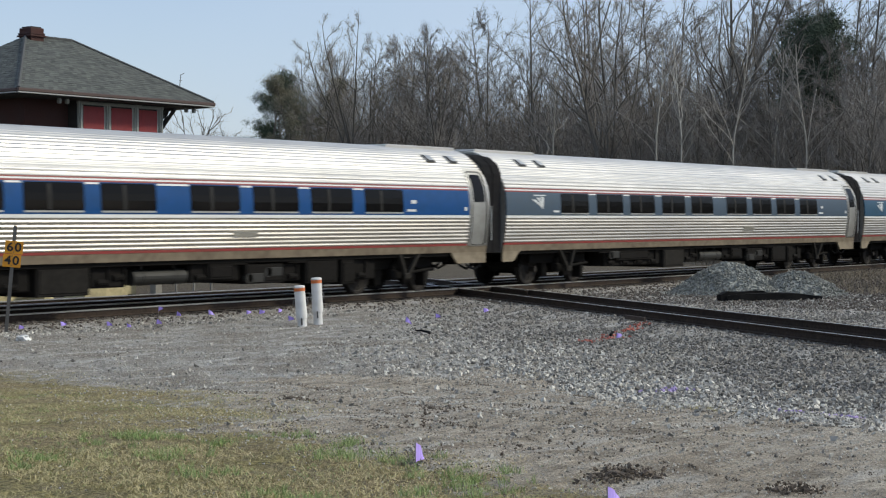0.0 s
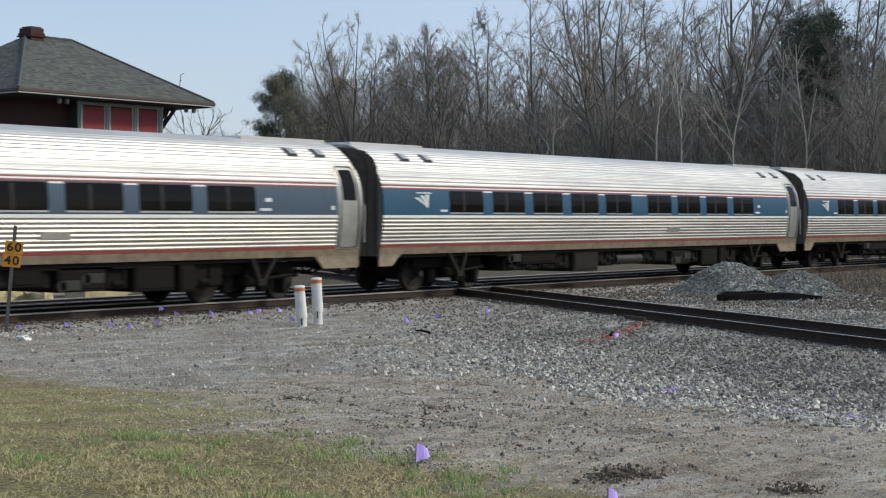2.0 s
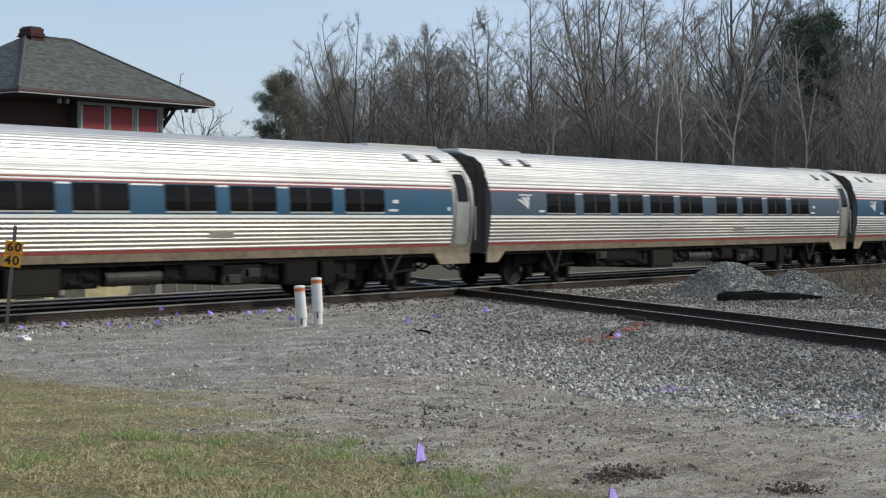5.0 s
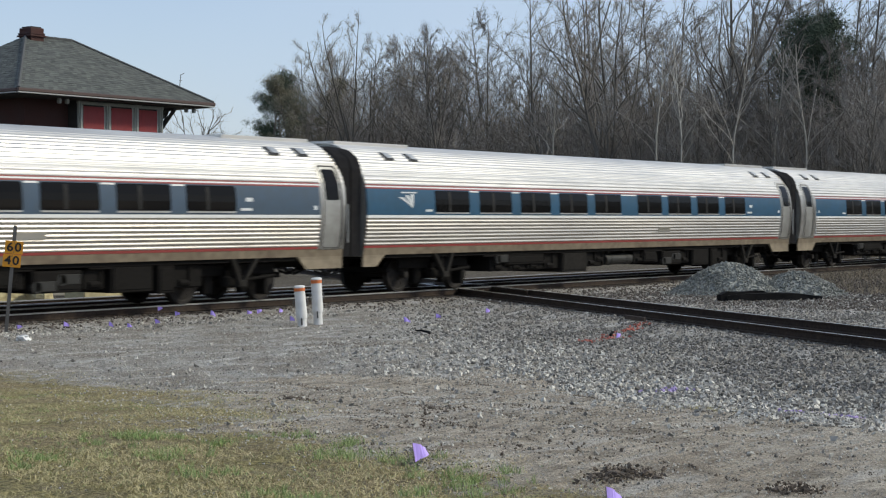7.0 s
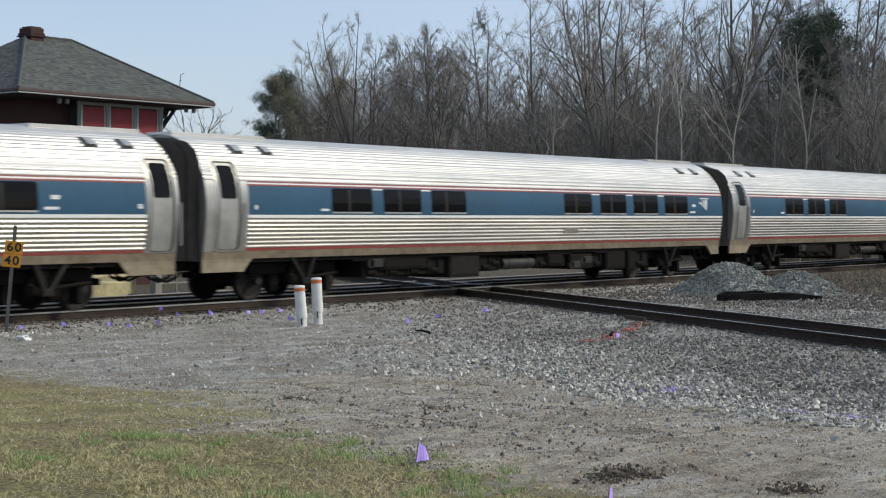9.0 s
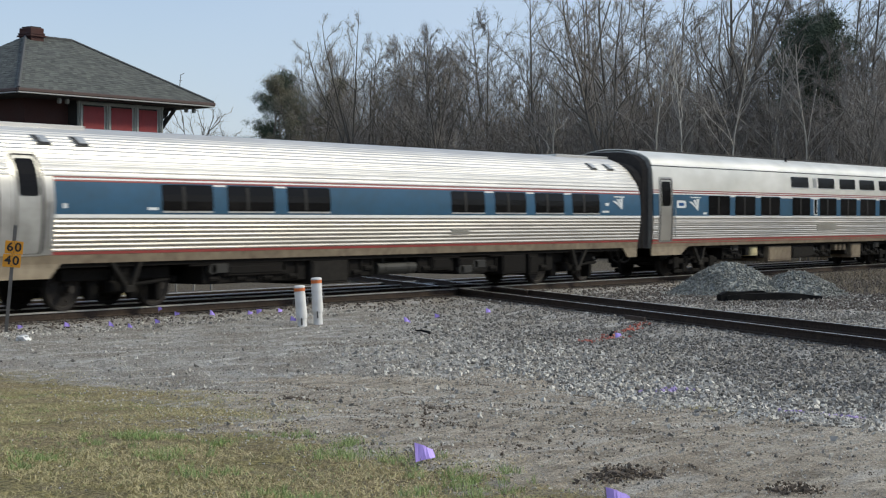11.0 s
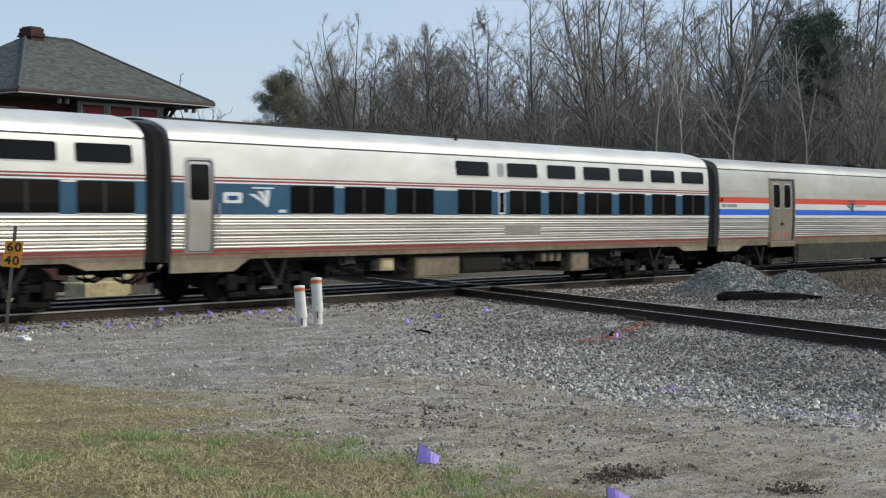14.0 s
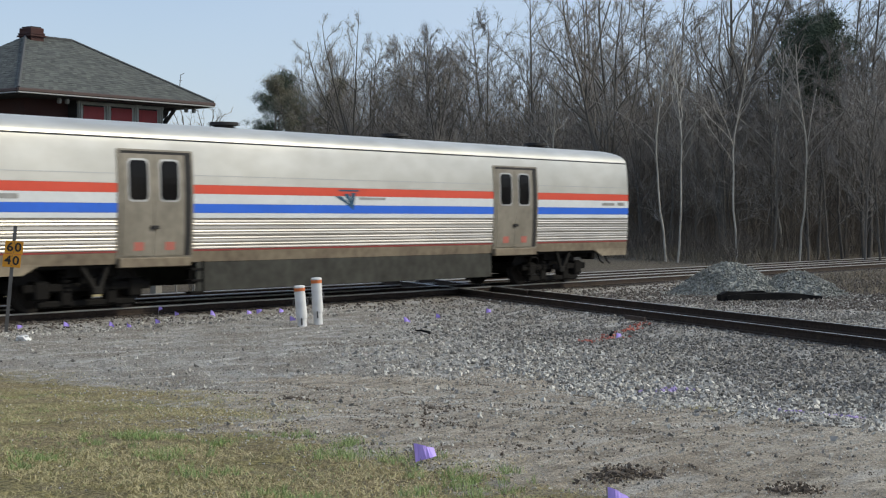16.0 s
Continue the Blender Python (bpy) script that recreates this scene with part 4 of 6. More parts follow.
def sleeping_car(n, label):
    """A tall sleeping car with two rows of windows."""
    car = thing("sleeping_car", pose(FRONT + PITCH * n, LINE_Y, RAIL), label, "railway carriage", "cars of the train")
    xa, xb = 0.42, 25.60
    common_sides(car, TALL, BLUE_B, xa, xb, 1.99, (0.0065, 0.075))
    low = (4.25, 6.25, 8.32, 11.0, 13.5, 15.52, 17.52, 19.57, 21.65, 23.7)
    up = (10.95, 13.4, 15.48, 17.5, 19.58, 21.63, 23.68)
    for side in (-1, 1):
        part("white_line", TALL.shell(1.994, 2.04, xa, xb, side=side, out=0.004), WHITE_LINE, car, "white stripe")
        part("window_band", TALL.shell(2.044, 2.745, xa, xb, side=side), BLUE_B, car, "dusty blue window band")
        part("white_line", TALL.shell(2.749, 2.785, xa, xb, side=side), WHITE_LINE, car, "white stripe")
        part("red_line", TALL.shell(2.789, 2.825, xa, xb, side=side, out=0.003), RED_LINE, car, "dull red stripe")
        part("white_line", TALL.shell(2.829, 2.855, xa, xb, side=side), WHITE_LINE, car, "white stripe")
        part("red_line", TALL.shell(2.859, 2.889, xa, xb, side=side, out=0.003), RED_LINE, car, "dull red stripe")
        part("upper_side", TALL.shell(2.893, 3.66, xa, xb, side=side), PAINTED_SIDE, car, "smooth pale steel side")
        part("red_line", TALL.shell(1.135, 1.16, xa, xb, side=side, out=0.004), RED_LINE, car, "dull red stripe")
        part("gutter", TALL.shell(3.664, 3.685, xa, xb, side=side, out=0.02), RUBBER, car)
        for x in low:
            w = part("window", WINDOW_LOW[side][0], None, car, "dark tinted window")
            w.matrix_basis = pose(x, 0, 0)
            part("window_sill", WINDOW_LOW[side][1], None, w)
            dv = part("window_divider", DIVIDER_LOW[side], None, w)
            dv.matrix_basis = pose(0.7, 0, 0)
        for x, nx in zip(low, low[1:]):
            if nx - x - 1.6 < 1.2:
                bm = bmesh.new()
                TALL.slab(bm, [(2.70, x + 1.63, nx - 0.03), (2.742, x + 1.63, nx - 0.03)], 0.012, 0.01, side)
                part("pillar_glint_cap", bm, WHITE_LINE, car)
        for x in up:
            w = part("window", WINDOW_UP[side][0], None, car, "dark upper berth window")
            w.matrix_basis = pose(x, 0, 0)
            part("window_sill", WINDOW_UP[side][1], None, w)
        for z0, z1, mat in ((2.07, 2.72, WHITE_LINE), (3.13, 3.51, FRAME_ALU)):
            bm = bmesh.new()
            TALL.slab(bm, TALL.rounded(12.93, 13.25, z0, z1, 0.05), 0.012, 0.02, side)
            w = part("narrow_window_frame", bm, mat, car, "narrow window with a pale frame")
            bm = bmesh.new()
            TALL.slab(bm, TALL.rounded(12.97, 13.21, z0 + 0.04, z1 - 0.04, 0.04), 0.016, 0.02, side)
            part("narrow_window", bm, DOOR_STEEL if z0 > 3 else GLASS, w)
        side_door(car, TALL, 0.89, 1.60, 1.22, 3.22, side, 2.36, FLAT_STEEL)
        corner_panel(car, TALL, xa, 2.4, 2.9, 0.74, side, 1)
        corner_panel(car, TALL, xb, 24.0, 23.5, 0.86, side, -1)
        emblem(TALL, 3.25, 2.43, 0.9, side, car)
        bm = bmesh.new()
        TALL.slab(bm, TALL.rounded(1.98, 2.6, 2.30, 2.55, 0.05), 0.008, 0.01, side)
        part("car_number_panel", bm, PALE, car)
        bm = bmesh.new()
        TALL.slab(bm, [(2.37, 2.12, 2.46), (2.47, 2.12, 2.46)], 0.012, 0.01, side)
        part("number_bar", bm, BLUE_A, car)
        bm = bmesh.new()
        TALL.slab(bm, [(2.09, 3.85, 4.1), (2.16, 3.85, 4.1)], 0.006, 0.01, side)
        part("side_lettering", bm, PALE, car)
        bm = bmesh.new()
        TALL.slab(bm, [(1.50, 13.3, 15.1), (1.76, 13.3, 15.1)], 0.016, 0.01, side)
        part("name_panel", bm, FLAT_STEEL, car, "blank steel name panel")
    part("roof", TALL.shell(3.689, 4.24, xa, xb, over=True), PAINTED_SIDE, car, "smooth pale steel roof")
    bm = bmesh.new()
    add_box(bm, (1.2, -0.58, 4.17), (23.0, 0.58, 4.254), 0.01)
    part("roof_walkway", bm, RUBBER, car, "dark roof walkway")
    bm = bmesh.new()
    add_tube(bm, (11.8, -0.95, 4.08), (11.8, -0.95, 4.27), 0.05, sides=8)
    part("roof_knob", bm, RUBBER, car)
    end_parts(car, TALL, xa, xb, 4.24)
    underfloor(car, True)
    add_bogies(car, BOGIE_OUT)
    return car


def baggage_car(n, label):
    car = thing("baggage_car", pose(FRONT + PITCH * n, LINE_Y, RAIL), label, "railway carriage", "cars of the train")
    xa, xb = 0.42, 25.66
    for side in (-1, 1):
        part("side_sill", VL.shell(0.98, 1.22, xa, xb, side=side), SILL, car, "dusty cream side sill")
        part("red_line", VL.shell(1.224, 1.262, xa, xb, side=side, out=0.004), RED_LINE, car, "dull red stripe")
        part("lower_side", VL.shell(1.266, 1.96, xa, xb, 0.0065, 0.075, side=side), STEEL, car, "fluted stainless steel side")
        part("middle_side", VL.shell(1.964, 2.072, xa, xb, side=side), PALE, car, "smooth white side")
        part("blue_band", VL.shell(2.076, 2.276, xa, xb, side=side, out=0.003), BRIGHT_BLUE, car, "vivid blue band")
        part("pale_band", VL.shell(2.28, 2.50, xa, xb, side=side), PALE, car, "white band")
        part("red_band", VL.shell(2.504, 2.70, xa, xb, side=side, out=0.003), BRIGHT_RED, car, "vivid red band")
        part("upper_side", VL.shell(2.704, 3.66, xa, xb, side=side), DULL_SIDE, car, "smooth pale steel side")
        part("gutter", VL.shell(3.664, 3.685, xa, xb, side=side, out=0.02), RUBBER, car)
        bm = bmesh.new()
        VL.slab(bm, [(2.90, xa, xb), (2.915, xa, xb)], 0.006, 0.01, side)
        part("side_seam", bm, FRAME_ALU, car)
        for x in (4.48, 18.36):
            bm = bmesh.new()
            VL.slab(bm, VL.rounded(x - 0.12, x + 2.1, 1.06, 3.44, 0.04), 0.02, 0.03, side)
            fr = part("door_frame", bm, BAG_DOOR, car)
            bm = bmesh.new()
            VL.slab(bm, [(1.14 + 2.22 * k / 6, x + 1.84, x + 2.03) for k in range(7)], 0.028, 0.01, side)
            VL.slab(bm, [(3.34, x - 0.03, x + 2.03), (3.40, x - 0.03, x + 2.03)], 0.028, 0.01, side)
            part("door_recess", bm, RUBBER, fr, "dark door edge")
            for lx in (0.0, 0.91):
                bm = bmesh.new()
                VL.slab(bm, VL.rounded(x + lx, x + lx + 0.9, 1.14, 3.34, 0.03), 0.034, 0.03, side)
                d = part("baggage_door", bm, BAG_DOOR, car, "tan-grey steel sliding door leaf")
                bm = bmesh.new()
                VL.slab(bm, VL.rounded(x + lx + 0.15, x + lx + 0.75, 2.31, 3.24, 0.12), 0.040, 0.03, side)
                fr2 = part("window_rim", bm, FRAME_ALU, d)
                bm = bmesh.new()
                VL.slab(bm, VL.rounded(x + lx + 0.19, x + lx + 0.71, 2.35, 3.20, 0.11), 0.046, 0.03, side)
                part("door_window", bm, GLASS, d)
                bm = bmesh.new()
                VL.slab(bm, [(1.26, x + lx + 0.34, x + lx + 0.62), (1.44, x + lx + 0.34, x + lx + 0.62)], 0.038, 0.01, side)
                part("reflector", bm, SPRAY, d, "faded red reflector")
            bm = bmesh.new()
            add_box(bm, (x + 0.80, side * 1.66 - 0.02, 1.72), (x + 1.02, side * 1.66 + 0.02, 1.80), 0.01)
            part("door_handle", bm, RUBBER, fr)
            bm = bmesh.new()
            y0, y1 = sorted((side * 1.52, side * 1.66))
            add_box(bm, (x - 0.1, y0, 0.90), (x + 1.98, y1, 1.10), 0.015)
            part("door_step", bm, SILL, fr)
            sx = x + 2.06 if x < 10 else x + 1.8
            bm = bmesh.new()
            y0, y1 = sorted((side * 1.36, side * 1.56))
            for z in (0.28, 0.55, 0.80):
                add_box(bm, (sx, y0, z), (sx + 0.42, y1, z + 0.04))
            for a in (0, 0.39):
                add_box(bm, (sx + a, y0, 0.28), (sx + a + 0.03, y0 + 0.03, 1.0))
            part("foot_steps", bm, TRUCK, fr)
        bm = bmesh.new()
        add_box(bm, (6.75, side * 1.50 - 0.03, 0.32), (18.25, side * 1.50 + 0.03, 0.975), 0.01)
        part("side_skirt", bm, SKIRT, car, "dark grey side skirt")
        corner_panel(car, VL, xa, 1.9, 2.4, 0.80, side, 1)
        corner_panel(car, VL, xb, 24.2, 23.7, 0.80, side, -1)
        emblem(VL, 11.9, 2.40, 0.95, side, car, BLUE_B)
        for u0, u1, z0, z1 in ((12.35, 13.4, 2.42, 2.48), (0.55, 0.9, 2.35, 2.45), (1.0, 1.75, 2.35, 2.45), (24.1, 24.8, 2.35, 2.43), (25.0, 25.4, 2.35, 2.45)):
            bm = bmesh.new()
            VL.slab(bm, [(z0, u0, u1), (z1, u0, u1)], 0.008, 0.01, side)
            part("lettering_bar", bm, DOOR_STEEL, car, "small dull lettering bar")
        bm = bmesh.new()
        add_box(bm, (0.52, side * 1.62 - 0.03, 2.56), (0.62, side * 1.62 + 0.03, 2.66), 0.01)
        part("marker_lamp", bm, RUBBER, car)
    part("roof", VL.shell(3.689, 4.12, xa, xb, over=True), DULL_SIDE, car, "smooth pale steel roof")
    for x in (1.15, 9.2, 15.8, 22.8):
        bm = bmesh.new()
        add_tube(bm, (x, 0, 4.06), (x, 0, 4.20), 0.26, sides=18)
        add_tube(bm, (x, 0, 4.19), (x, 0, 4.26), 0.38, 0.36, sides=20)
        part("roof_vent", bm, RUBBER, car, "low black roof vent")
    end_parts(car, VL, xa, xb, 4.12)
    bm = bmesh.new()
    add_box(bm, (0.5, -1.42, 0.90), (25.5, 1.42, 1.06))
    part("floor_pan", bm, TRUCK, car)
    add_bogies(car, BOGIE_OUT)
    return car


NINE = (3.27, 5.32, 7.35, 9.40, 11.42, 14.02, 16.03, 18.06, 20.10)
LOUNGE = (4.75, 6.78, 8.80, 15.36, 17.42, 19.45, 21.48)
TRAIN = [
    (-1, coach(-1, NINE, BLUE_A, "rear", 2.1, "stainless steel coach with a bright blue window band")),
    (0, coach(0, NINE, BLUE_C, "rear", 2.1, "stainless steel coach with a faded grey-blue window band")),
    (1, coach(1, NINE, BLUE_B, "rear", 2.1, "stainless steel coach with a dusty blue window band")),
    (2, coach(2, NINE, BLUE_B, "rear", 2.1, "stainless steel coach with a dusty blue window band")),
    (3, coach(3, NINE, BLUE_C, "rear", 2.1, "stainless steel coach with a faded grey-blue window band")),
    (4, coach(4, NINE, BLUE_B, "rear", 2.1, "stainless steel coach with a dusty blue window band")),
    (5, coach(5, LOUNGE, BLUE_B, "front", 24.2, "stainless steel lounge car with few windows")),
    (6, coach(6, LOUNGE, BLUE_B, "front", 24.2, "stainless steel lounge car with few windows")),
    (7, sleeping_car(7, "tall stainless steel sleeping car with two window rows")),
    (8, sleeping_car(8, "tall stainless steel sleeping car with two window rows")),
    (9, baggage_car(9, "stainless steel baggage car with red and blue bands")),
]


def motions():
    """The whole train rolls past at a steady speed, its wheels turning; survey flags stir in the wind."""
    for k, (flag, x, y, turn) in enumerate(FLAGS):
        rows = []
        for i in range(33):
            t = i * 0.5
            near = 55 * (1 - smoothstep(9.0, 11.0, t)) if x < 10 else 0
            gust = near + math.sin(t * 1.1 + k * 1.7) * 14 + math.sin(t * 2.7 + k) * 9
            rows.append((t, pose(x, y, height(x, y), math.sin(t * 1.9 + k) * 6, math.sin(t * 1.4 + 2 * k) * 9, turn + gust)))
        walk(flag, rows)
    for n, car in TRAIN:
        walk(car, [(t, pose(FRONT + PITCH * n - SPEED * t + lag, LINE_Y, RAIL)) for t, lag in LAG])
    step = 1 / FPS
    for axle, dx in AXLES:
        walk(axle, [(k * step, pose(dx, 0, 0.457, 0, -math.degrees(SPEED * k * step / 0.457), 0)) for k in range(0, 481)])


# ---- the brick station building behind the line
def build_depot():
    d = thing("station_building", pose(0, 0, 0), "red brick station with a grey hipped shingle roof", "building")
    x0, x1, y0, y1 = 32.06, 40.42, 40.0, 47.2            # eaves
    rx0, rx1, ry, ez, rz = 35.25, 37.23, 43.6, 6.24, 8.33  # ridge
    w = (33.25, 38.95, 41.2, 46.0)                        # wall faces
    for lo, hi in (((w[0], w[2], 0), (w[1], w[2] + 0.3, 6.05)), ((w[0], w[3] - 0.3, 0), (w[1], w[3], 6.05)), ((w[0], w[2] + 0.3, 0), (w[0] + 0.3, w[3] - 0.3, 6.05)), ((w[1] - 0.3, w[2] + 0.3, 0), (w[1], w[3] - 0.3, 6.05))):
        bm = bmesh.new()
        add_box(bm, lo, hi)
        part("wall", bm, BRICK, d, "red brick wall, darkened for the eaves' shade")
    bm = bmesh.new()
    c = [bm.verts.new(v) for v in ((x0, y0, ez), (x1, y0, ez), (x1, y1, ez), (x0, y1, ez), (rx0, ry, rz), (rx1, ry, rz), (x0, y0, ez - 0.04), (x1, y0, ez - 0.04), (x1, y1, ez - 0.04), (x0, y1, ez - 0.04))]
    for f in ((0, 1, 5, 4), (1, 2, 5), (2, 3, 4, 5), (3, 0, 4), (6, 9, 8, 7), (0, 6, 7, 1), (1, 7, 8, 2), (2, 8, 9, 3), (3, 9, 6, 0)):
        bm.faces.new([c[i] for i in f])
    roof = part("roof", bm, SHINGLE, d, "weathered grey asphalt shingle roof")
    rnd = random.Random(5)
    faces = (((x0, y0), (x1, y0), (rx0, ry), (rx1, ry)), ((x0, y1), (x0, y0), (rx0, ry), (rx0, ry)), ((x1, y0), (x1, y1), (rx1, ry), (rx1, ry)))
    for a, b, p, q in faces:
        bm = bmesh.new()
        A, B, P, Q = (Vector((*v, z)) for v, z in ((a, ez), (b, ez), (p, rz), (q, rz)))
        n = (B - A).cross(P - A).normalized()
        up = ((P + Q) / 2 - (A + B) / 2)
        rows = int(up.length / 0.145)
        for r in range(rows):
            u, v = r / rows, (r + 1.12) / rows
            l0, r0 = A.lerp(P, u), B.lerp(Q, u)
            l1, r1 = A.lerp(P, min(1, v)), B.lerp(Q, min(1, v))
            cols = max(1, int((r0 - l0).length / 0.19))
            for k in range(cols):
                s, t = (k + 0.02) / cols, (k + 0.98) / cols
                lift = n * rnd.uniform(0.006, 0.014)
                quad = [l0.lerp(r0, s) + lift, l0.lerp(r0, t) + lift, l1.lerp(r1, t) + n * 0.006, l1.lerp(r1, s) + n * 0.006]
                vs = [bm.verts.new(z) for z in quad] + [bm.verts.new(z - n * 0.012) for z in quad[:2]]
                bm.faces.new(vs[:4]), bm.faces.new((vs[0], vs[4], vs[5], vs[1]))
        s = part("shingles", bm, SHINGLE_TAB, roof)
        tagged(s, kind="stuff")
    for a, b, r in (((x0, y0, ez), (rx0, ry, rz), 0.06), ((x1, y0, ez), (rx1, ry, rz), 0.06), ((rx0, ry, rz), (rx1, ry, rz), 0.07)):
        bm = bmesh.new()
        add_tube(bm, Vector(a) + Vector((0, 0, 0.0)), Vector(b), r, sides=6)
        part("ridge_cap", bm, SHINGLE, roof)
    for lo, hi in (((x0 - 0.05, y0 - 0.06, ez - 0.11), (x1 + 0.05, y0 + 0.04, ez + 0.0)), ((x0 - 0.06, y0 + 0.04, ez - 0.11), (x0 + 0.04, y1, ez)), ((x1 - 0.04, y0 + 0.04, ez - 0.11), (x1 + 0.06, y1, ez))):
        bm = bmesh.new()
        add_box(bm, lo, hi, 0.02)
        part("gutter", bm, FASCIA, roof, "brown metal gutter")
        bm = bmesh.new()
        add_box(bm, (lo[0] + 0.02, lo[1] + 0.02, ez - 0.15), (hi[0] - 0.02, hi[1] - 0.02, ez - 0.113))
        part("eave_board", bm, SOFFIT, roof, "pale grey eave board")
    bm = bmesh.new()
    add_box(bm, (x0 + 0.1, y0 + 0.1, ez - 0.185), (x1 - 0.1, y1 - 0.1, ez - 0.155))
    part("soffit", bm, DARK_WOOD, roof)
    # bay with boarded windows
    bm = bmesh.new()
    add_box(bm, (35.0, 40.80, 3.0), (38.74, 41.198, 6.045))
    bay = part("bay", bm, DARK_WOOD, d, "projecting bay boarded with red panels")
    xs = (35.03, 36.22, 37.44, 38.57)
    for x in xs:
        bm = bmesh.new()
        add_box(bm, (x, 40.72, 3.0), (x + 0.17, 40.798, 6.04), 0.012)
        add_box(bm, (x + 0.05, 40.68, 3.0), (x + 0.12, 40.72, 6.04), 0.01)
        part("bay_post", bm, TRIM_GREY, bay)
    bm = bmesh.new()
    add_box(bm, (35.0, 40.70, 5.93), (38.76, 40.79, 6.035), 0.01)
    part("bay_lintel", bm, TRIM_GREY, bay)
    for a, b in zip(xs, xs[1:]):
        bm = bmesh.new()
        add_box(bm, (a + 0.24, 40.765, 4.4), (b - 0.07, 40.797, 5.885), 0.01)
        part("red_panel", bm, BOARD_RED, bay, "flat dark red board")
        bm = bmesh.new()
        add_box(bm, (a + 0.172, 40.775, 4.4), (a + 0.238, 40.797, 5.925))
        add_box(bm, (b - 0.068, 40.775, 4.4), (b - 0.002, 40.797, 5.925))
        part("panel_frame", bm, TRIM_GREY, bay)
    # brackets under the eaves
    for bx, by, dx, dy in ((38.96, 42.0, 1, 0), (38.96, 44.6, 1, 0), (38.85, 41.19, 0.0, -1)):
        bm = bmesh.new()
        p, q, r = Vector((bx, by, 5.05)), Vector((bx + dx * 1.15, by + dy * 0.9, 5.95)), Vector((bx, by, 5.95))
        add_tube(bm, p, q, 0.07, sides=6)
        add_tube(bm, r, q, 0.06, sides=6)
        add_tube(bm, p + Vector((dx * 0.25, dy * 0.2, 0.1)), r + Vector((dx * 0.7, dy * 0.6, 0)), 0.04, sides=6)
        part("eave_bracket", bm, DARK_WOOD, d)
    for lx, ly in ((34.1, 40.55), (34.42, 40.55), (39.6, 40.5), (39.95, 40.5)):
        bm = bmesh.new()
        add_box(bm, (lx - 0.06, ly - 0.06, 5.89), (lx + 0.06, ly + 0.06, 6.052), 0.02)
        part("floodlight", bm, SOFFIT, d, "small pale floodlight")
    # chimney
    bm = bmesh.new()
    add_box(bm, (35.22, 43.3, 7.9), (35.78, 43.9, 8.60), 0.02)
    ch = part("chimney", bm, BRICK, d, "short red brick chimney")
    for z, o in ((8.30, 0.06), (8.37, 0.03), (8.585, -0.06)):
        bm = bmesh.new()
        add_box(bm, (35.22 - o, 43.3 - o, z), (35.78 + o, 43.9 + o, z + 0.06), 0.01)
        part("brick_course", bm, BRICK if z < 8.5 else DARK_WOOD, ch)
    bm = bmesh.new()
    add_tube(bm, (39.62, 40.9, 6.4), (39.74, 40.9, 7.22), 0.014, sides=6)
    add_tube(bm, (39.72, 40.9, 7.2), (39.90, 40.9, 7.28), 0.012, sides=6)
    add_tube(bm, (39.66, 40.9, 7.0), (39.78, 40.9, 7.02), 0.010, sides=6)
    part("antenna", bm, POST_STEEL, d)


SHINGLE_TAB = material("grey_shingle_tab", (0.102, 0.110, 0.100), 0.95, 0.0, 0.25, 14.0, 1.0, bump=0.3, tint=(0.036, 0.039, 0.038), island=0.9)
build_depot()


# ---- low things beyond the tracks, seen beneath the cars
def build_yard():
    rnd = random.Random(9)
    for x, y, sx, sy, sz, rz in ((26.9, 35.2, 1.0, 0.8, 0.42, 12), (27.9, 35.6, 1.2, 0.7, 0.55, -6), (28.6, 34.9, 0.7, 0.6, 0.30, 25)):
        bm = bmesh.new()
        add_box(bm, (-sx / 2, -sy / 2, -0.05), (sx / 2, sy / 2, sz))
        bmesh.ops.subdivide_edges(bm, edges=bm.edges[:], cuts=3, use_grid_fill=True)
        for v in bm.verts:
            v.co += noise.noise_vector(v.co * 3 + Vector((x, y, 0))) * 0.13
        single("broken_concrete", bm, YELLOW_BLOCK, "rough lump of cream broken concrete on the ground", "rubble", pose(x, y, height(x, y), 0, 0, rz), "rubble beyond the tracks")
    bm = bmesh.new()
    add_box(bm, (-0.85, -0.4, 0), (0.85, 0.4, 0.46), 0.03)
    single("concrete_block", bm, YELLOW_BLOCK, "cream-painted rectangular concrete block", "block", pose(30.9, 35.2, height(30.9, 35.2), 0, 0, 3))
    bm = bmesh.new()
    add_box(bm, (-1.1, -0.25, 0), (1.1, 0.25, 0.60), 0.03)
    single("low_wall", bm, YELLOW_BLOCK, "stained cream low concrete wall", "wall", pose(32.1, 36.3, height(32.1, 36.3), 0, 0, 0))
    bm = bmesh.new()
    add_box(bm, (-0.14, -0.12, 0), (0.14, 0.12, 1.2), 0.02)
    single("cable_cabinet", bm, CONCRETE, "pale narrow cabinet standing on the ground", "cabinet", pose(33.55, 35.6, height(33.55, 35.6)))
    f = thing("low_fence", pose(34.0, 36.0, height(34, 36)), "low pale metal fence", "fence")
    for k in range(4):
        bm = bmesh.new()
        add_tube(bm, (k * 0.75, 0, 0), (k * 0.75, 0, 0.72), 0.035, sides=8)
        part("post", bm, CONCRETE, f)
    for z in (0.66, 0.3):
        bm = bmesh.new()
        add_tube(bm, (-0.05, 0, z), (2.3, 0, z), 0.03, sides=8)
        part("rail", bm, CONCRETE, f)
    # pale slab platform at the building's foot
    bm = bmesh.new()
    add_box(bm, (5.0, 37.6, -0.1), (34.5, 41.0, 0.22), 0.02)
    single("platform", bm, CONCRETE, "worn pale concrete station platform", "platform", kind="structure")


build_yard()


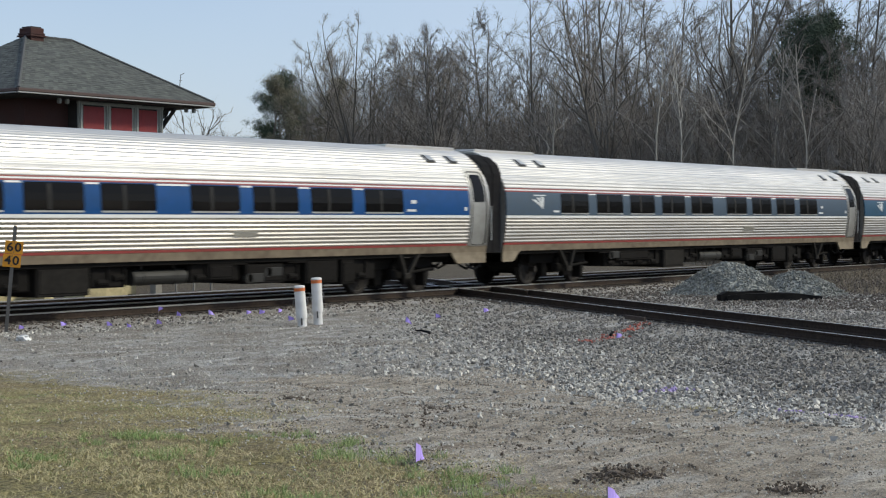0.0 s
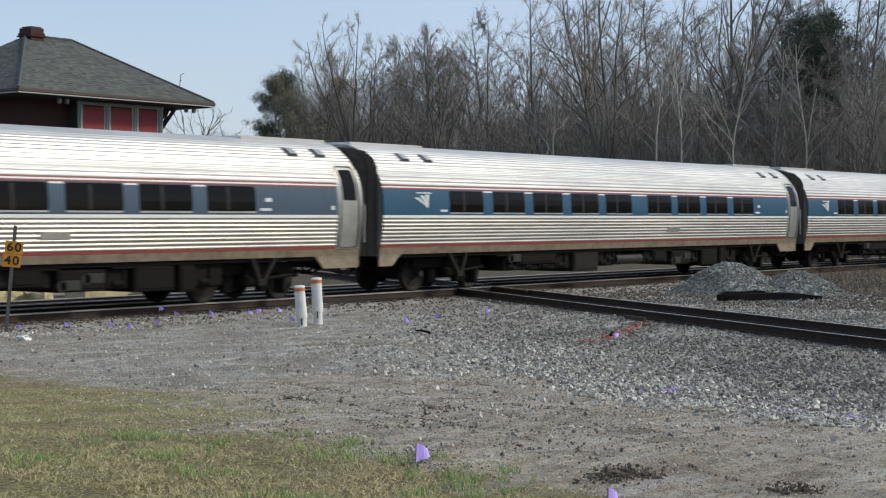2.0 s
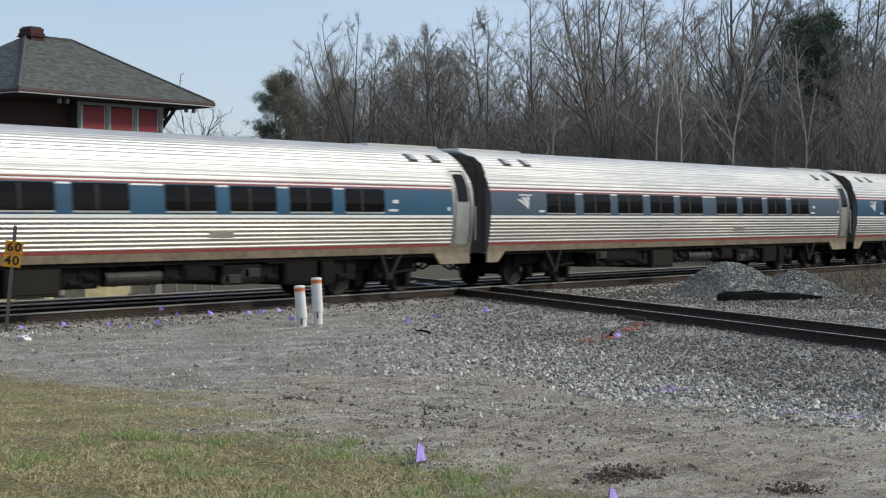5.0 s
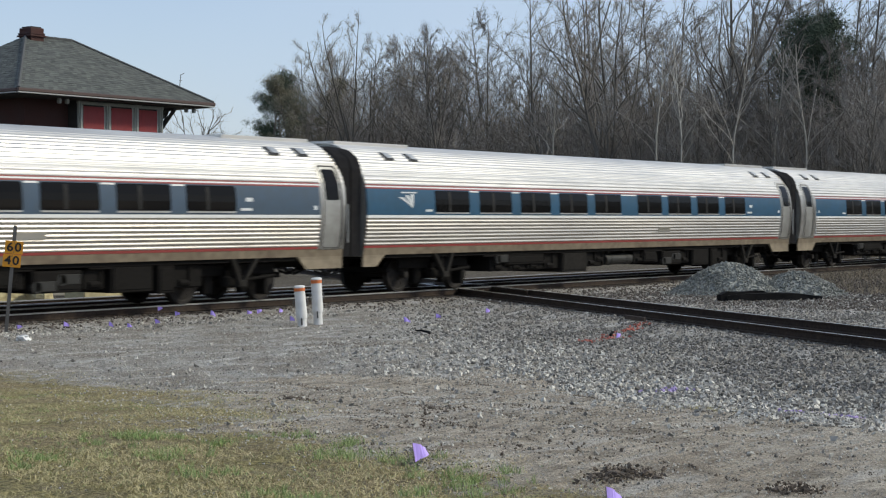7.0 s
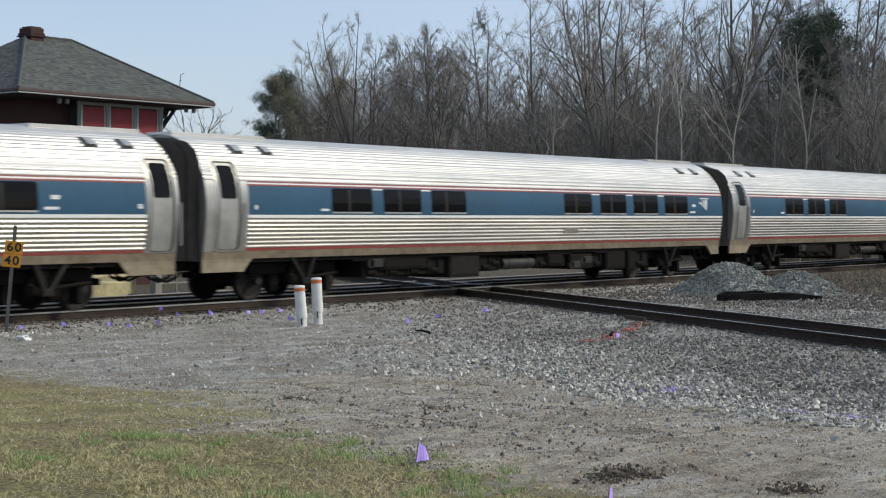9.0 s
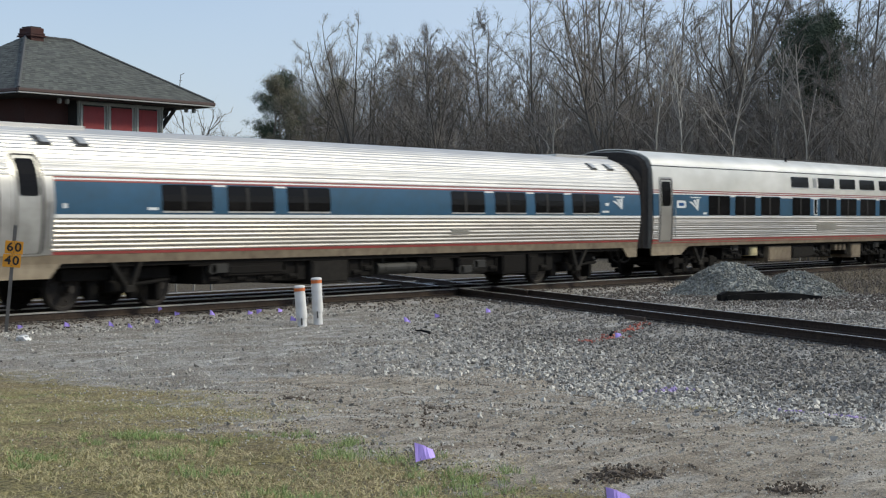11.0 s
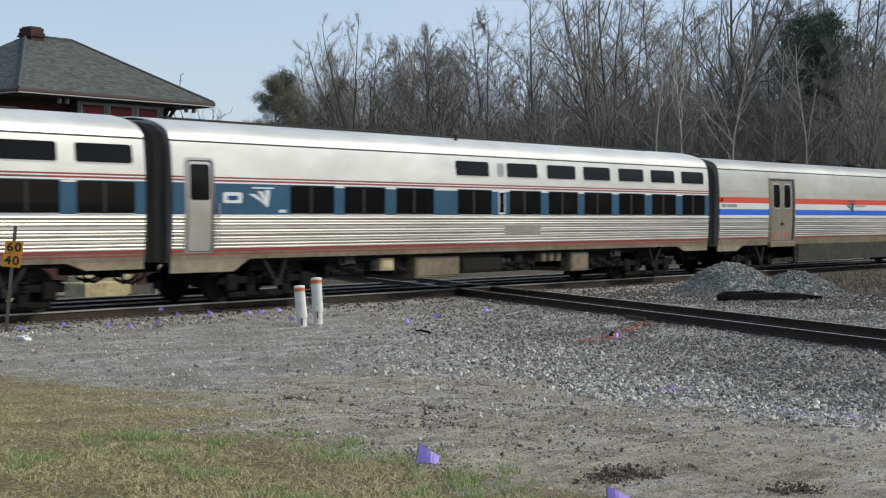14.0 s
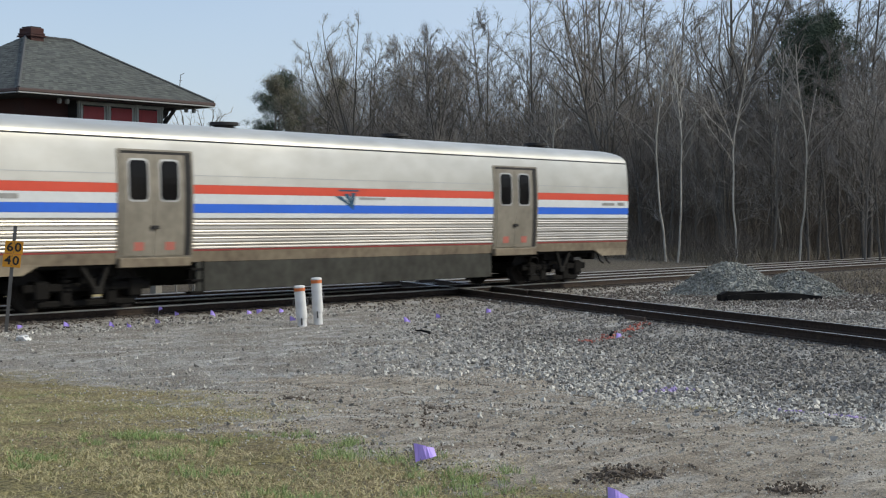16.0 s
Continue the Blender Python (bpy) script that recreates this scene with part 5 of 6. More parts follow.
# ---- winter woods
def tubes(segs):
    """Tapered bars joined into one mesh's vertices and faces: (from, to, radius, radius, sides)."""
    verts, faces = [], []
    for p, q, ra, rb, n in segs:
        d = q - p
        if d.length < 1e-5:
            continue
        u = d.orthogonal().normalized()
        v = d.cross(u).normalized()
        base = len(verts)
        if rb == 0:
            verts += [p + u * ra, p + (v * 0.87 - u * 0.5) * ra, p - (v * 0.87 + u * 0.5) * ra, q]
            faces += [(base, base + 1, base + 3), (base + 1, base + 2, base + 3), (base + 2, base, base + 3)]
            continue
        for c, r in ((p, ra), (q, rb)):
            for i in range(n):
                a = 2 * math.pi * i / n
                verts.append(c + u * (r * math.cos(a)) + v * (r * math.sin(a)))
        for i in range(n):
            j = (i + 1) % n
            faces.append((base + i, base + j, base + n + j, base + n + i))
    return verts, faces


def limb(rnd, segs, start, way, length, ra, rb, pieces, rise, wander, sides):
    """A bending branch; returns its points and directions."""
    pts, p, w = [(start.copy(), way.copy())], start.copy(), way.copy()
    for k in range(pieces):
        w = (w + Vector((rnd.gauss(0, wander), rnd.gauss(0, wander), rnd.gauss(0, wander * 0.6) + rise))).normalized()
        q = p + w * (length / pieces)
        a, b = ra + (rb - ra) * k / pieces, ra + (rb - ra) * (k + 1) / pieces
        segs.append((p, q, a, b, sides))
        p = q
        pts.append((p.copy(), w.copy()))
    return pts


def point_on(pts, t):
    f = t * (len(pts) - 1)
    i = min(int(f), len(pts) - 2)
    return pts[i][0].lerp(pts[i + 1][0], f - i), pts[i][1]


def sideways(rnd, way, angle):
    """A way that leans from another by an angle, to any side."""
    o = way.orthogonal().normalized()
    o.rotate(Matrix.Rotation(rnd.uniform(0, 2 * math.pi), 3, way))
    return (way * math.cos(angle) + o * math.sin(angle)).normalized()


def bare_tree(seed, h, r, limbs=20, low=0.35, lean=0.7, forks=1, twigs=6, fine=5):
    """Trunk with limbs, and the crown of twigs, as two meshes."""
    rnd = random.Random(seed)
    wood, brush = [], []
    stems = []
    if forks > 1:
        base = limb(rnd, wood, Vector((0, 0, -0.2)), Vector((0, 0, 1)), h * 0.22, r, r * 0.85, 3, 0.02, 0.03, 8)
        for k in range(forks):
            stems.append((limb(rnd, wood, base[-1][0], sideways(rnd, Vector((0, 0, 1)), rnd.uniform(0.08, 0.24)), h * rnd.uniform(0.66, 0.78), r * 0.62, 0.02, 9, 0.06, 0.07, 6), h * 0.75))
    else:
        stems.append((limb(rnd, wood, Vector((0, 0, -0.2)), Vector((rnd.gauss(0, 0.03), rnd.gauss(0, 0.03), 1)), h, r, 0.02, 12, 0.05, 0.045, 8), h))
    for pts, sh in stems:
        n = limbs if forks == 1 else limbs * 2 // 3
        for k in range(n):
            t = low + (0.97 - low) * (k + rnd.random()) / n
            p, w = point_on(pts, t)
            ln = sh * (1.05 - t) * rnd.uniform(0.35, 0.62) + 0.8
            lr = max(0.022, r * 0.42 * (1.05 - t))
            lp = limb(rnd, wood, p, sideways(rnd, w, rnd.uniform(0.5, 0.95) * lean + 0.15), ln, lr, 0.012, 6, 0.09, 0.22, 4)
            for j in range(twigs):
                bp, bw = point_on(lp, rnd.uniform(0.2, 1.0))
                bl = ln * rnd.uniform(0.18, 0.42)
                b2 = limb(rnd, brush, bp, sideways(rnd, bw, rnd.uniform(0.3, 0.75)), bl, 0.013, 0.006, 3, 0.10, 0.26, 3)
                for i in range(fine):
                    tp, tw = point_on(b2, rnd.uniform(0.15, 1.0))
                    limb(rnd, brush, tp, sideways(rnd, tw, rnd.uniform(0.4, 1.15)), rnd.uniform(0.25, 0.75), 0.008, 0, 1, 0.08, 0.1, 3)
    return tubes(wood), tubes(brush)


def tree_thing(name, meshes, m, label, wood_mat, twig_mat, group="trees of the winter wood"):
    t = thing(name, m, label, "tree", group)
    for nm, (v, f), mat in (("trunk", meshes[0], wood_mat), ("crown", meshes[1], twig_mat)):
        part(nm, mesh_of(nm, v, f, mat), None, t)
    return t


def leaf_clumps(rnd, centres, count, size, spread):
    """Small leaf blades scattered round many centres."""
    verts, faces = [], []
    for c, s in centres:
        for k in range(count):
            d = Vector((rnd.gauss(0, 1), rnd.gauss(0, 1), rnd.gauss(0, 0.75))) * (s * spread)
            p = c + d
            a = Vector((rnd.gauss(0, 1), rnd.gauss(0, 1), rnd.gauss(0.3, 1))).normalized() * size * rnd.uniform(0.6, 1.4)
            b = a.orthogonal().normalized() * size * rnd.uniform(0.12, 0.3)
            i = len(verts)
            verts += [p - b, p + b, p + a]
            faces.append((i, i + 1, i + 2))
    return verts, faces


def pine_tree(seed, h, r, mat, label, name="pine_tree", width=0.26, low=0.35):
    rnd = random.Random(seed)
    wood, centres = [], []
    pts = limb(rnd, wood, Vector((0, 0, -0.2)), Vector((0, 0, 1)), h, r, 0.03, 10, 0.05, 0.03, 8)
    for k in range(46):
        t = low + (0.99 - low) * (k + rnd.random()) / 46
        p, w = point_on(pts, t)
        prof = math.sin(min(1, (t - low) / (1 - low) * 0.85 + 0.15) * math.pi) ** 0.6
        ln = h * width * prof * rnd.uniform(0.55, 1.1) + 0.4
        lp = limb(rnd, wood, p, sideways(rnd, w, rnd.uniform(0.9, 1.3)), ln, 0.05, 0.015, 4, 0.05, 0.1, 4)
        for j in range(6):
            q, _ = point_on(lp, rnd.uniform(0.35, 1.0))
            centres.append((q + Vector((rnd.gauss(0, 0.25), rnd.gauss(0, 0.25), rnd.gauss(0.1, 0.2))), rnd.uniform(0.5, 1.1)))
    t = thing(name, pose(0, 0, 0), label, "tree", "trees of the winter wood")
    part("trunk", mesh_of("trunk", *tubes(wood), BARK), None, t)
    part("crown", mesh_of("crown", *leaf_clumps(rnd, centres, 130, 0.14, 0.36), mat), None, t)
    return t


def spot(ahead, ratio):
    """A place so far ahead of the lawn's edge and so far across, on the ground."""
    x, y = ahead * (FWD.x + FWD.y * ratio), ahead * (FWD.y - FWD.x * ratio)
    return x, y, height(x, y) - 0.05


def wood_front(ratio):
    """How far off the wood's edge is, from its far end to its near end."""
    return between([(-0.16, 175.0), (-0.10, 158.0), (0.0, 128.0), (0.05, 108.0), (0.11, 95.0), (0.18, 88.0), (0.27, 84.0), (0.40, 80.0)], ratio)


def build_woods():
    kinds = []
    label = "bare winter tree with grey-brown branches at the wood's edge"
    for k, (h, r, limbs, low, lean, forks, tw, fi) in enumerate((
            (18.0, 0.15, 24, 0.30, 0.85, 1, 10, 8), (16.0, 0.13, 24, 0.25, 0.9, 1, 10, 8), (19.5, 0.24, 17, 0.15, 0.9, 3, 9, 7),
            (11.5, 0.09, 18, 0.15, 0.9, 1, 9, 8), (17.5, 0.21, 15, 0.12, 0.85, 4, 9, 7), (9.0, 0.07, 16, 0.12, 0.95, 1, 9, 7))):
        kinds.append(tree_thing("bare_tree", bare_tree(100 + k, h, r, limbs, low, lean, forks, tw, fi), pose(0, 0, -60), label, BARK, TWIG))
    rnd = random.Random(77)
    first = [True] * len(kinds)

    def plant(kind, ahead, ratio, scale=1.0):
        x, y, z = spot(ahead, ratio)
        m = pose(x, y, z, rnd.uniform(-2, 2), rnd.uniform(-2, 2), rnd.uniform(0, 360))
        if first[kind]:
            first[kind] = False
            kinds[kind].matrix_basis = m
        else:
            copy_thing(kinds[kind], m)

    # the tall trees that stand out against the sky
    for kind, ahead, ratio in ((2, 90, 0.172), (4, 94, 0.103), (1, 116, 0.0), (0, 92, 0.262), (0, 108, 0.062), (2, 140, -0.055), (1, 100, 0.135), (4, 98, 0.215), (0, 128, 0.03), (1, 150, -0.08), (0, 146, -0.03), (4, 134, -0.01), (2, 112, 0.085), (0, 155, -0.068), (1, 96, 0.295), (0, 104, 0.15), (1, 102, 0.19), (0, 108, 0.235), (1, 105, 0.275), (0, 112, 0.12), (1, 110, 0.205), (0, 100, 0.25), (1, 118, 0.075), (1, 106, 0.165), (0, 110, 0.285)):
        plant(kind, ahead, ratio)
    n = 108
    for k in range(n):
        ratio = -0.092 + 0.41 * (k + rnd.random()) / n
        back = (k % 4) * 7.5 + rnd.uniform(0, 7)
        if ratio < 0.03:
            plant(rnd.choice((0, 1, 1, 3)), wood_front(ratio) + back * 0.6, ratio)
        else:
            plant(rnd.choice((3, 3, 5, 1 if back > 12 else 3)), wood_front(ratio) + back, ratio)
    for k in range(24):                                    # low growth along the edge
        ratio = -0.09 + 0.40 * (k + rnd.random()) / 24
        plant(5, wood_front(ratio) - rnd.uniform(0, 4), ratio)
    # pale-barked stems at the edge
    pale = tree_thing("sycamore_tree", bare_tree(301, 11.5, 0.058, 12, 0.45, 0.5, 1, 4, 3), pose(*spot(82, 0.181)), "slender sycamore with pale bark", PALE_BARK, TWIG)
    for ahead, ratio, rz in ((82.5, 0.137, 40), (81.5, 0.144, 130), (84, 0.219, 200), (96, 0.070, 300), (88, 0.209, 20)):
        copy_thing(pale, pose(*spot(ahead, ratio), rnd.uniform(-3, 3), rnd.uniform(-3, 3), rz))
    # evergreens
    p = pine_tree(401, 13.4, 0.22, NEEDLE, "dark green pine among the bare trees", low=0.62, width=0.17)
    p.matrix_basis = pose(*spot(94, 0.224), 0, 0, 30)
    q = pine_tree(402, 16.0, 0.22, NEEDLE, "dark green pine at the far end of the wood", low=0.2)
    q.matrix_basis = pose(*spot(160, -0.108), 0, 0, 80)
    copy_thing(q, pose(*spot(170, -0.10), 0, 0, 200))
    c = pine_tree(403, 15.5, 0.2, VINE, "vine-covered tree with dull olive foliage", "vine_tree", 0.22, 0.1)
    c.matrix_basis = pose(*spot(154, -0.086), 0, 0, 10)
    copy_thing(c, pose(*spot(158, -0.076), 0, 0, 120))
    # small bare shrubs beside the building
    s = tree_thing("bare_shrub", bare_tree(501, 7.5, 0.07, 16, 0.1, 0.9, 3, 4, 3), pose(*spot(78, -0.158)), "small bare shrub behind the station", BARK, TWIG)
    copy_thing(s, pose(*spot(100, -0.135), 0, 0, 90))
    copy_thing(s, pose(*spot(130, -0.125), 0, 0, 190))

    # undergrowth and the depth of the wood
    segs = []
    for k in range(5000):
        ratio = rnd.uniform(-0.13, 0.33)
        ahead = wood_front(ratio) + rnd.uniform(-8 if ratio > 0.08 else -3, 32)
        x, y, z = spot(ahead, ratio)
        if y < 36.5:
            continue
        hh = rnd.uniform(1.2, 6.5) * rnd.uniform(0.5, 1.0) * (1.0 if ahead > wood_front(ratio) else 0.35)
        w = sideways(rnd, Vector((0, 0, 1)), rnd.uniform(0, 0.45))
        pts = limb(rnd, segs, Vector((x, y, z)), w, hh, 0.022, 0.012, 2, 0.05, 0.15, 3)
        for j in range(5):
            tp, tw = point_on(pts, rnd.uniform(0.3, 1.0))
            limb(rnd, segs, tp, sideways(rnd, tw, rnd.uniform(0.4, 1.0)), rnd.uniform(0.4, 1.5), 0.016, 0, 1, 0.1, 0.1, 3)
    tagged(new("undergrowth", mesh_of("undergrowth", *tubes(segs), BRUSH)), "tangle of leafless brush under the trees", "undergrowth", kind="stuff")
    segs = []
    for k in range(4000):
        ratio = rnd.uniform(-0.125, 0.34)
        ahead = wood_front(ratio) + rnd.uniform(26, 75)
        x, y, z = spot(ahead, ratio)
        hh = (rnd.uniform(8, 13) if ratio > 0.0 else rnd.uniform(11, 17)) * (0.45 + 0.55 * smoothstep(-0.13, -0.07, ratio))
        pts = limb(rnd, segs, Vector((x, y, z)), sideways(rnd, Vector((0, 0, 1)), rnd.uniform(0, 0.16)), hh, 0.06, 0.02, 4, 0.03, 0.13, 3)
        for j in range(36):
            tp, tw = point_on(pts, rnd.uniform(0.12, 1.0))
            limb(rnd, segs, tp, sideways(rnd, tw, rnd.uniform(0.4, 1.3)), rnd.uniform(0.5, 1.7), 0.022, 0, 1, 0.12, 0.1, 3)
    for k in range(620):                                   # unseen stems added on the right to darken the cars' reflections
        x, y = rnd.uniform(118, 190), rnd.uniform(-95, 18)
        if y > 0.3 * x - 25:
            continue
        pts = limb(rnd, segs, Vector((x, y, height(x, y) - 0.05)), sideways(rnd, Vector((0, 0, 1)), rnd.uniform(0, 0.12)), rnd.uniform(10, 16), 0.16, 0.04, 3, 0.03, 0.08, 3)
        for j in range(14):
            tp, tw = point_on(pts, rnd.uniform(0.15, 1.0))
            limb(rnd, segs, tp, sideways(rnd, tw, rnd.uniform(0.5, 1.2)), rnd.uniform(1.5, 4.0), 0.07, 0.03, 1, 0.1, 0.1, 3)
    tagged(new("distant_wood", mesh_of("distant_wood", *tubes(segs), FAR_WOOD)), "deep leafless wood behind the edge trees, with unseen stems added", "wood", kind="stuff")
    # dry brush along the wood's foot
    verts, faces = [], []
    for k in range(16000):
        ratio = rnd.uniform(0.0, 0.33)
        ahead = wood_front(ratio) - 6 * abs(rnd.gauss(0, 0.8)) + 2
        x, y, z = spot(ahead, ratio)
        if y < 35.5:
            continue
        a = Vector((rnd.gauss(0, 0.25), rnd.gauss(0, 0.25), rnd.uniform(0.25, 0.9)))
        b = Vector((rnd.gauss(0, 1), rnd.gauss(0, 1), 0)).normalized() * 0.02
        i = len(verts)
        verts += [Vector((x, y, z)) - b, Vector((x, y, z)) + b, Vector((x, y, z)) + a]
        faces.append((i, i + 1, i + 2))
    tagged(new("dry_weeds", mesh_of("dry_weeds", verts, faces, DRY_WEED)), "dry pale weeds along the wood's foot", "weeds", kind="stuff")


BRUSH = material("brown_brush", (0.135, 0.113, 0.09), 0.95, 0.0, 0.3, 2.0, 0.3, tint=(0.07, 0.06, 0.05), island=0.6)
FAR_WOOD = material("grey_brown_far_wood", (0.23, 0.203, 0.172), 0.95, 0.0, 0.25, 2.0, 0.2, tint=(0.10, 0.087, 0.074), island=0.8)
build_woods()


# ---- loose stones, grass and small things
STONE_SHAPE = np.array([(x, y, z) for x in (-0.62, 0.62) for y in (-0.62, 0.62) for z in (-0.62, 0.62)], float)
STONE_FACES = np.array([(0, 1, 3), (0, 3, 2), (4, 6, 7), (4, 7, 5), (0, 4, 5), (0, 5, 1), (2, 3, 7), (2, 7, 6), (0, 2, 6), (0, 6, 4), (1, 5, 7), (1, 7, 3)])


def stones(name, places, sizes, material_, seed, label, category):
    """Many sharp small stones as one mesh."""
    g = np.random.default_rng(seed)
    n = len(places)
    base = STONE_SHAPE[None] * g.uniform(0.65, 1.2, (n, 8, 1)) + g.normal(0, 0.2, (n, 8, 3))
    base = base * (np.asarray(sizes)[:, None, None] * np.stack([g.uniform(0.8, 1.3, n), g.uniform(0.7, 1.1, n), g.uniform(0.5, 0.9, n)], 1)[:, None, :])
    q = g.normal(size=(n, 4))
    q /= np.linalg.norm(q, axis=1, keepdims=True)
    w, x, y, z = q.T
    rot = np.stack([1 - 2 * (y * y + z * z), 2 * (x * y - z * w), 2 * (x * z + y * w), 2 * (x * y + z * w), 1 - 2 * (x * x + z * z), 2 * (y * z - x * w), 2 * (x * z - y * w), 2 * (y * z + x * w), 1 - 2 * (x * x + y * y)], 1).reshape(n, 3, 3)
    verts = (np.einsum("nij,nkj->nki", rot, base) + np.asarray(places)[:, None, :]).reshape(-1, 3)
    faces = (STONE_FACES[None] + 8 * np.arange(n)[:, None, None]).reshape(-1, 3)
    me = mesh_of(name, verts.tolist(), faces.tolist(), material_)
    return tagged(new(name, me), label, category, kind="stuff")


def scatter(seed, count, near, far, left, right, keep, size):
    """Places on the ground, denser near the lawn; keep(x, y) gives the chance that one stays."""
    rnd = random.Random(seed)
    out, sizes = [], []
    for _ in range(count):
        ahead = near * (far / near) ** rnd.random()
        ratio = rnd.uniform(left, right)
        x, y = ahead * (FWD.x + FWD.y * ratio), ahead * (FWD.y - FWD.x * ratio)
        if rnd.random() > keep(x, y):
            continue
        s = size * min(1.6, rnd.lognormvariate(0, 0.35)) * (0.6 + 0.4 * smoothstep(9, 20, ahead))
        out.append((x, y, height(x, y) + s * 0.25))
        sizes.append(s)
    return out, sizes


def coarse(x, y):
    """Where the coarse ballast lies."""
    lawn, earth, rough = zones(x, y)
    if abs(y - LINE_Y) < 2.0 or abs(side_gap(x, y)) < 0.85 or lawn > 0.3 or rough > 0.6:
        return 0.0
    ahead, across = view_axes(x, y)
    c = max(0.05, smoothstep(-3.0, 2.5, across)) * ((1 - smoothstep(0.25, 1.0, earth)) + 0.03) * (0.75 + 0.5 * noise.noise((x * 0.6, y * 0.6, 30.0)))
    c = max(c, smoothstep(3.6, 2.2, abs(y - LINE_Y)) if abs(y - LINE_Y) < 3.6 else 0)
    return min(1.0, c)


def fine(x, y):
    lawn, earth, rough = zones(x, y)
    if abs(y - LINE_Y) < 1.5 or abs(side_gap(x, y)) < 0.85:
        return 0.0
    return max(0.0, (1 - lawn * 0.97) * (1 - 0.55 * earth) * (1 - 0.8 * rough))


pl, sz = scatter(11, 125000, 11.0, 62.0, -0.29, 0.31, coarse, 0.026)
pick = random.Random(16)
worn = [pick.random() < 0.85 * smoothstep(-8.0, -3.0, side_gap(x, y)) + 0.12 + 0.3 * noise.noise((x * 0.5, y * 0.5, 20.0)) for x, y, z in pl]
stones("ballast_stones", [a for a, w in zip(pl, worn) if not w], [a for a, w in zip(sz, worn) if not w], STONE, 1, "sharp grey crushed stones spread over the ground", "ballast")
stones("weathered_stones", [a for a, w in zip(pl, worn) if w], [a for a, w in zip(sz, worn) if w], DARK_STONE, 4, "dark weathered stones beside the crossing track", "ballast")
pl, sz = scatter(12, 76000, 9.0, 40.0, -0.29, 0.29, fine, 0.010)
stones("gravel_chips", pl, sz, STONE, 2, "small grey gravel chips on trodden earth", "gravel")
pl, sz = scatter(13, 36000, 24.0, 80.0, -0.29, 0.31, lambda x, y: 1.0 if min(abs(y - LINE_Y), abs(y - 32.0)) < 2.15 or (abs(side_gap(x, y)) < 0.9 and y < LINE_Y) else 0.0, 0.032)
stones("track_ballast", [(x, y, z - 0.005) for x, y, z in pl], sz, OLD_STONE, 3, "brown-stained ballast between the sleepers", "ballast")


def build_heap():
    """A heap of fresh stone with a lower shoulder."""
    centre = Vector((44.4, 21.4, 0))
    right = Vector((FWD.y, -FWD.x, 0))

    def heap(u, v):
        a = min(1.0, math.hypot((u + 0.85) / 1.95, v / 1.7))
        b = min(1.0, math.hypot((u - 1.15) / 1.55, v / 1.4))
        return max(0.95 * (0.2 * (1 - a) + 0.8 * (1 - a * a) ** 1.45), 0.70 * (0.2 * (1 - b) + 0.8 * (1 - b * b) ** 1.45))

    verts, faces = [], []
    n = 44
    for j in range(n):
        for i in range(n):
            u, v = -3 + 6 * i / (n - 1), -2.6 + 5.2 * j / (n - 1)
            p = centre + right * u + FWD * v
            h = heap(u, v)
            verts.append((p.x, p.y, height(p.x, p.y) - 0.03 + h + (0.03 * noise.noise((u * 4, v * 4, 0)) if h > 0.02 else 0)))
    for j in range(n - 1):
        for i in range(n - 1):
            faces.append((j * n + i, j * n + i + 1, (j + 1) * n + i + 1, (j + 1) * n + i))
    t = thing("gravel_heap", pose(0, 0, 0), "heap of fresh blue-grey crushed stone beside the track", "gravel heap")
    part("heap_core", mesh_of("heap_core", verts, faces, HEAP, True), None, t)
    rnd = random.Random(3)
    pl, sz = [], []
    while len(pl) < 7000:
        u, v = rnd.uniform(-2.9, 2.9), rnd.uniform(-2.5, 2.0)
        h = heap(u, v)
        if h < 0.03 and rnd.random() > 0.15:
            continue
        p = centre + right * u + FWD * v
        pl.append((p.x, p.y, height(p.x, p.y) + h - 0.02)), sz.append(0.038 * rnd.lognormvariate(0, 0.3))
    s = stones("loose_stone", pl, sz, HEAP, 5, "loose crushed stone on the heap", "")
    s.parent = t


build_heap()


def build_far_ground():
    """Stained stones and dry weeds beyond the crossing track."""
    pl, sz = scatter(14, 22000, 30.0, 80.0, 0.06, 0.31, lambda x, y: 1.0 if side_gap(x, y) > 1.5 and y < LINE_Y - 1.8 and x > 38 else 0.0, 0.03)
    stones("stained_stones", pl, sz, OLD_STONE, 6, "brown-stained stones on rough ground", "stones")
    rnd = random.Random(15)
    verts, faces = [], []
    while len(faces) < 9000:
        x, y = rnd.uniform(46, 78), rnd.uniform(12, 25.5)
        if side_gap(x, y) < 4 or noise.noise((x * 0.4, y * 0.4, 1.0)) < -0.1:
            continue
        p = Vector((x, y, height(x, y)))
        a = Vector((rnd.gauss(0, 0.12), rnd.gauss(0, 0.12), rnd.uniform(0.08, 0.35)))
        b = Vector((rnd.gauss(0, 1), rnd.gauss(0, 1), 0)).normalized() * 0.012
        i = len(verts)
        verts += [p - b, p + b, p + a]
        faces.append((i, i + 1, i + 2))
    tagged(new("dry_grass", mesh_of("dry_grass", verts, faces, DRY_WEED)), "thin dry grass on the stony ground", "grass", kind="stuff")


build_far_ground()


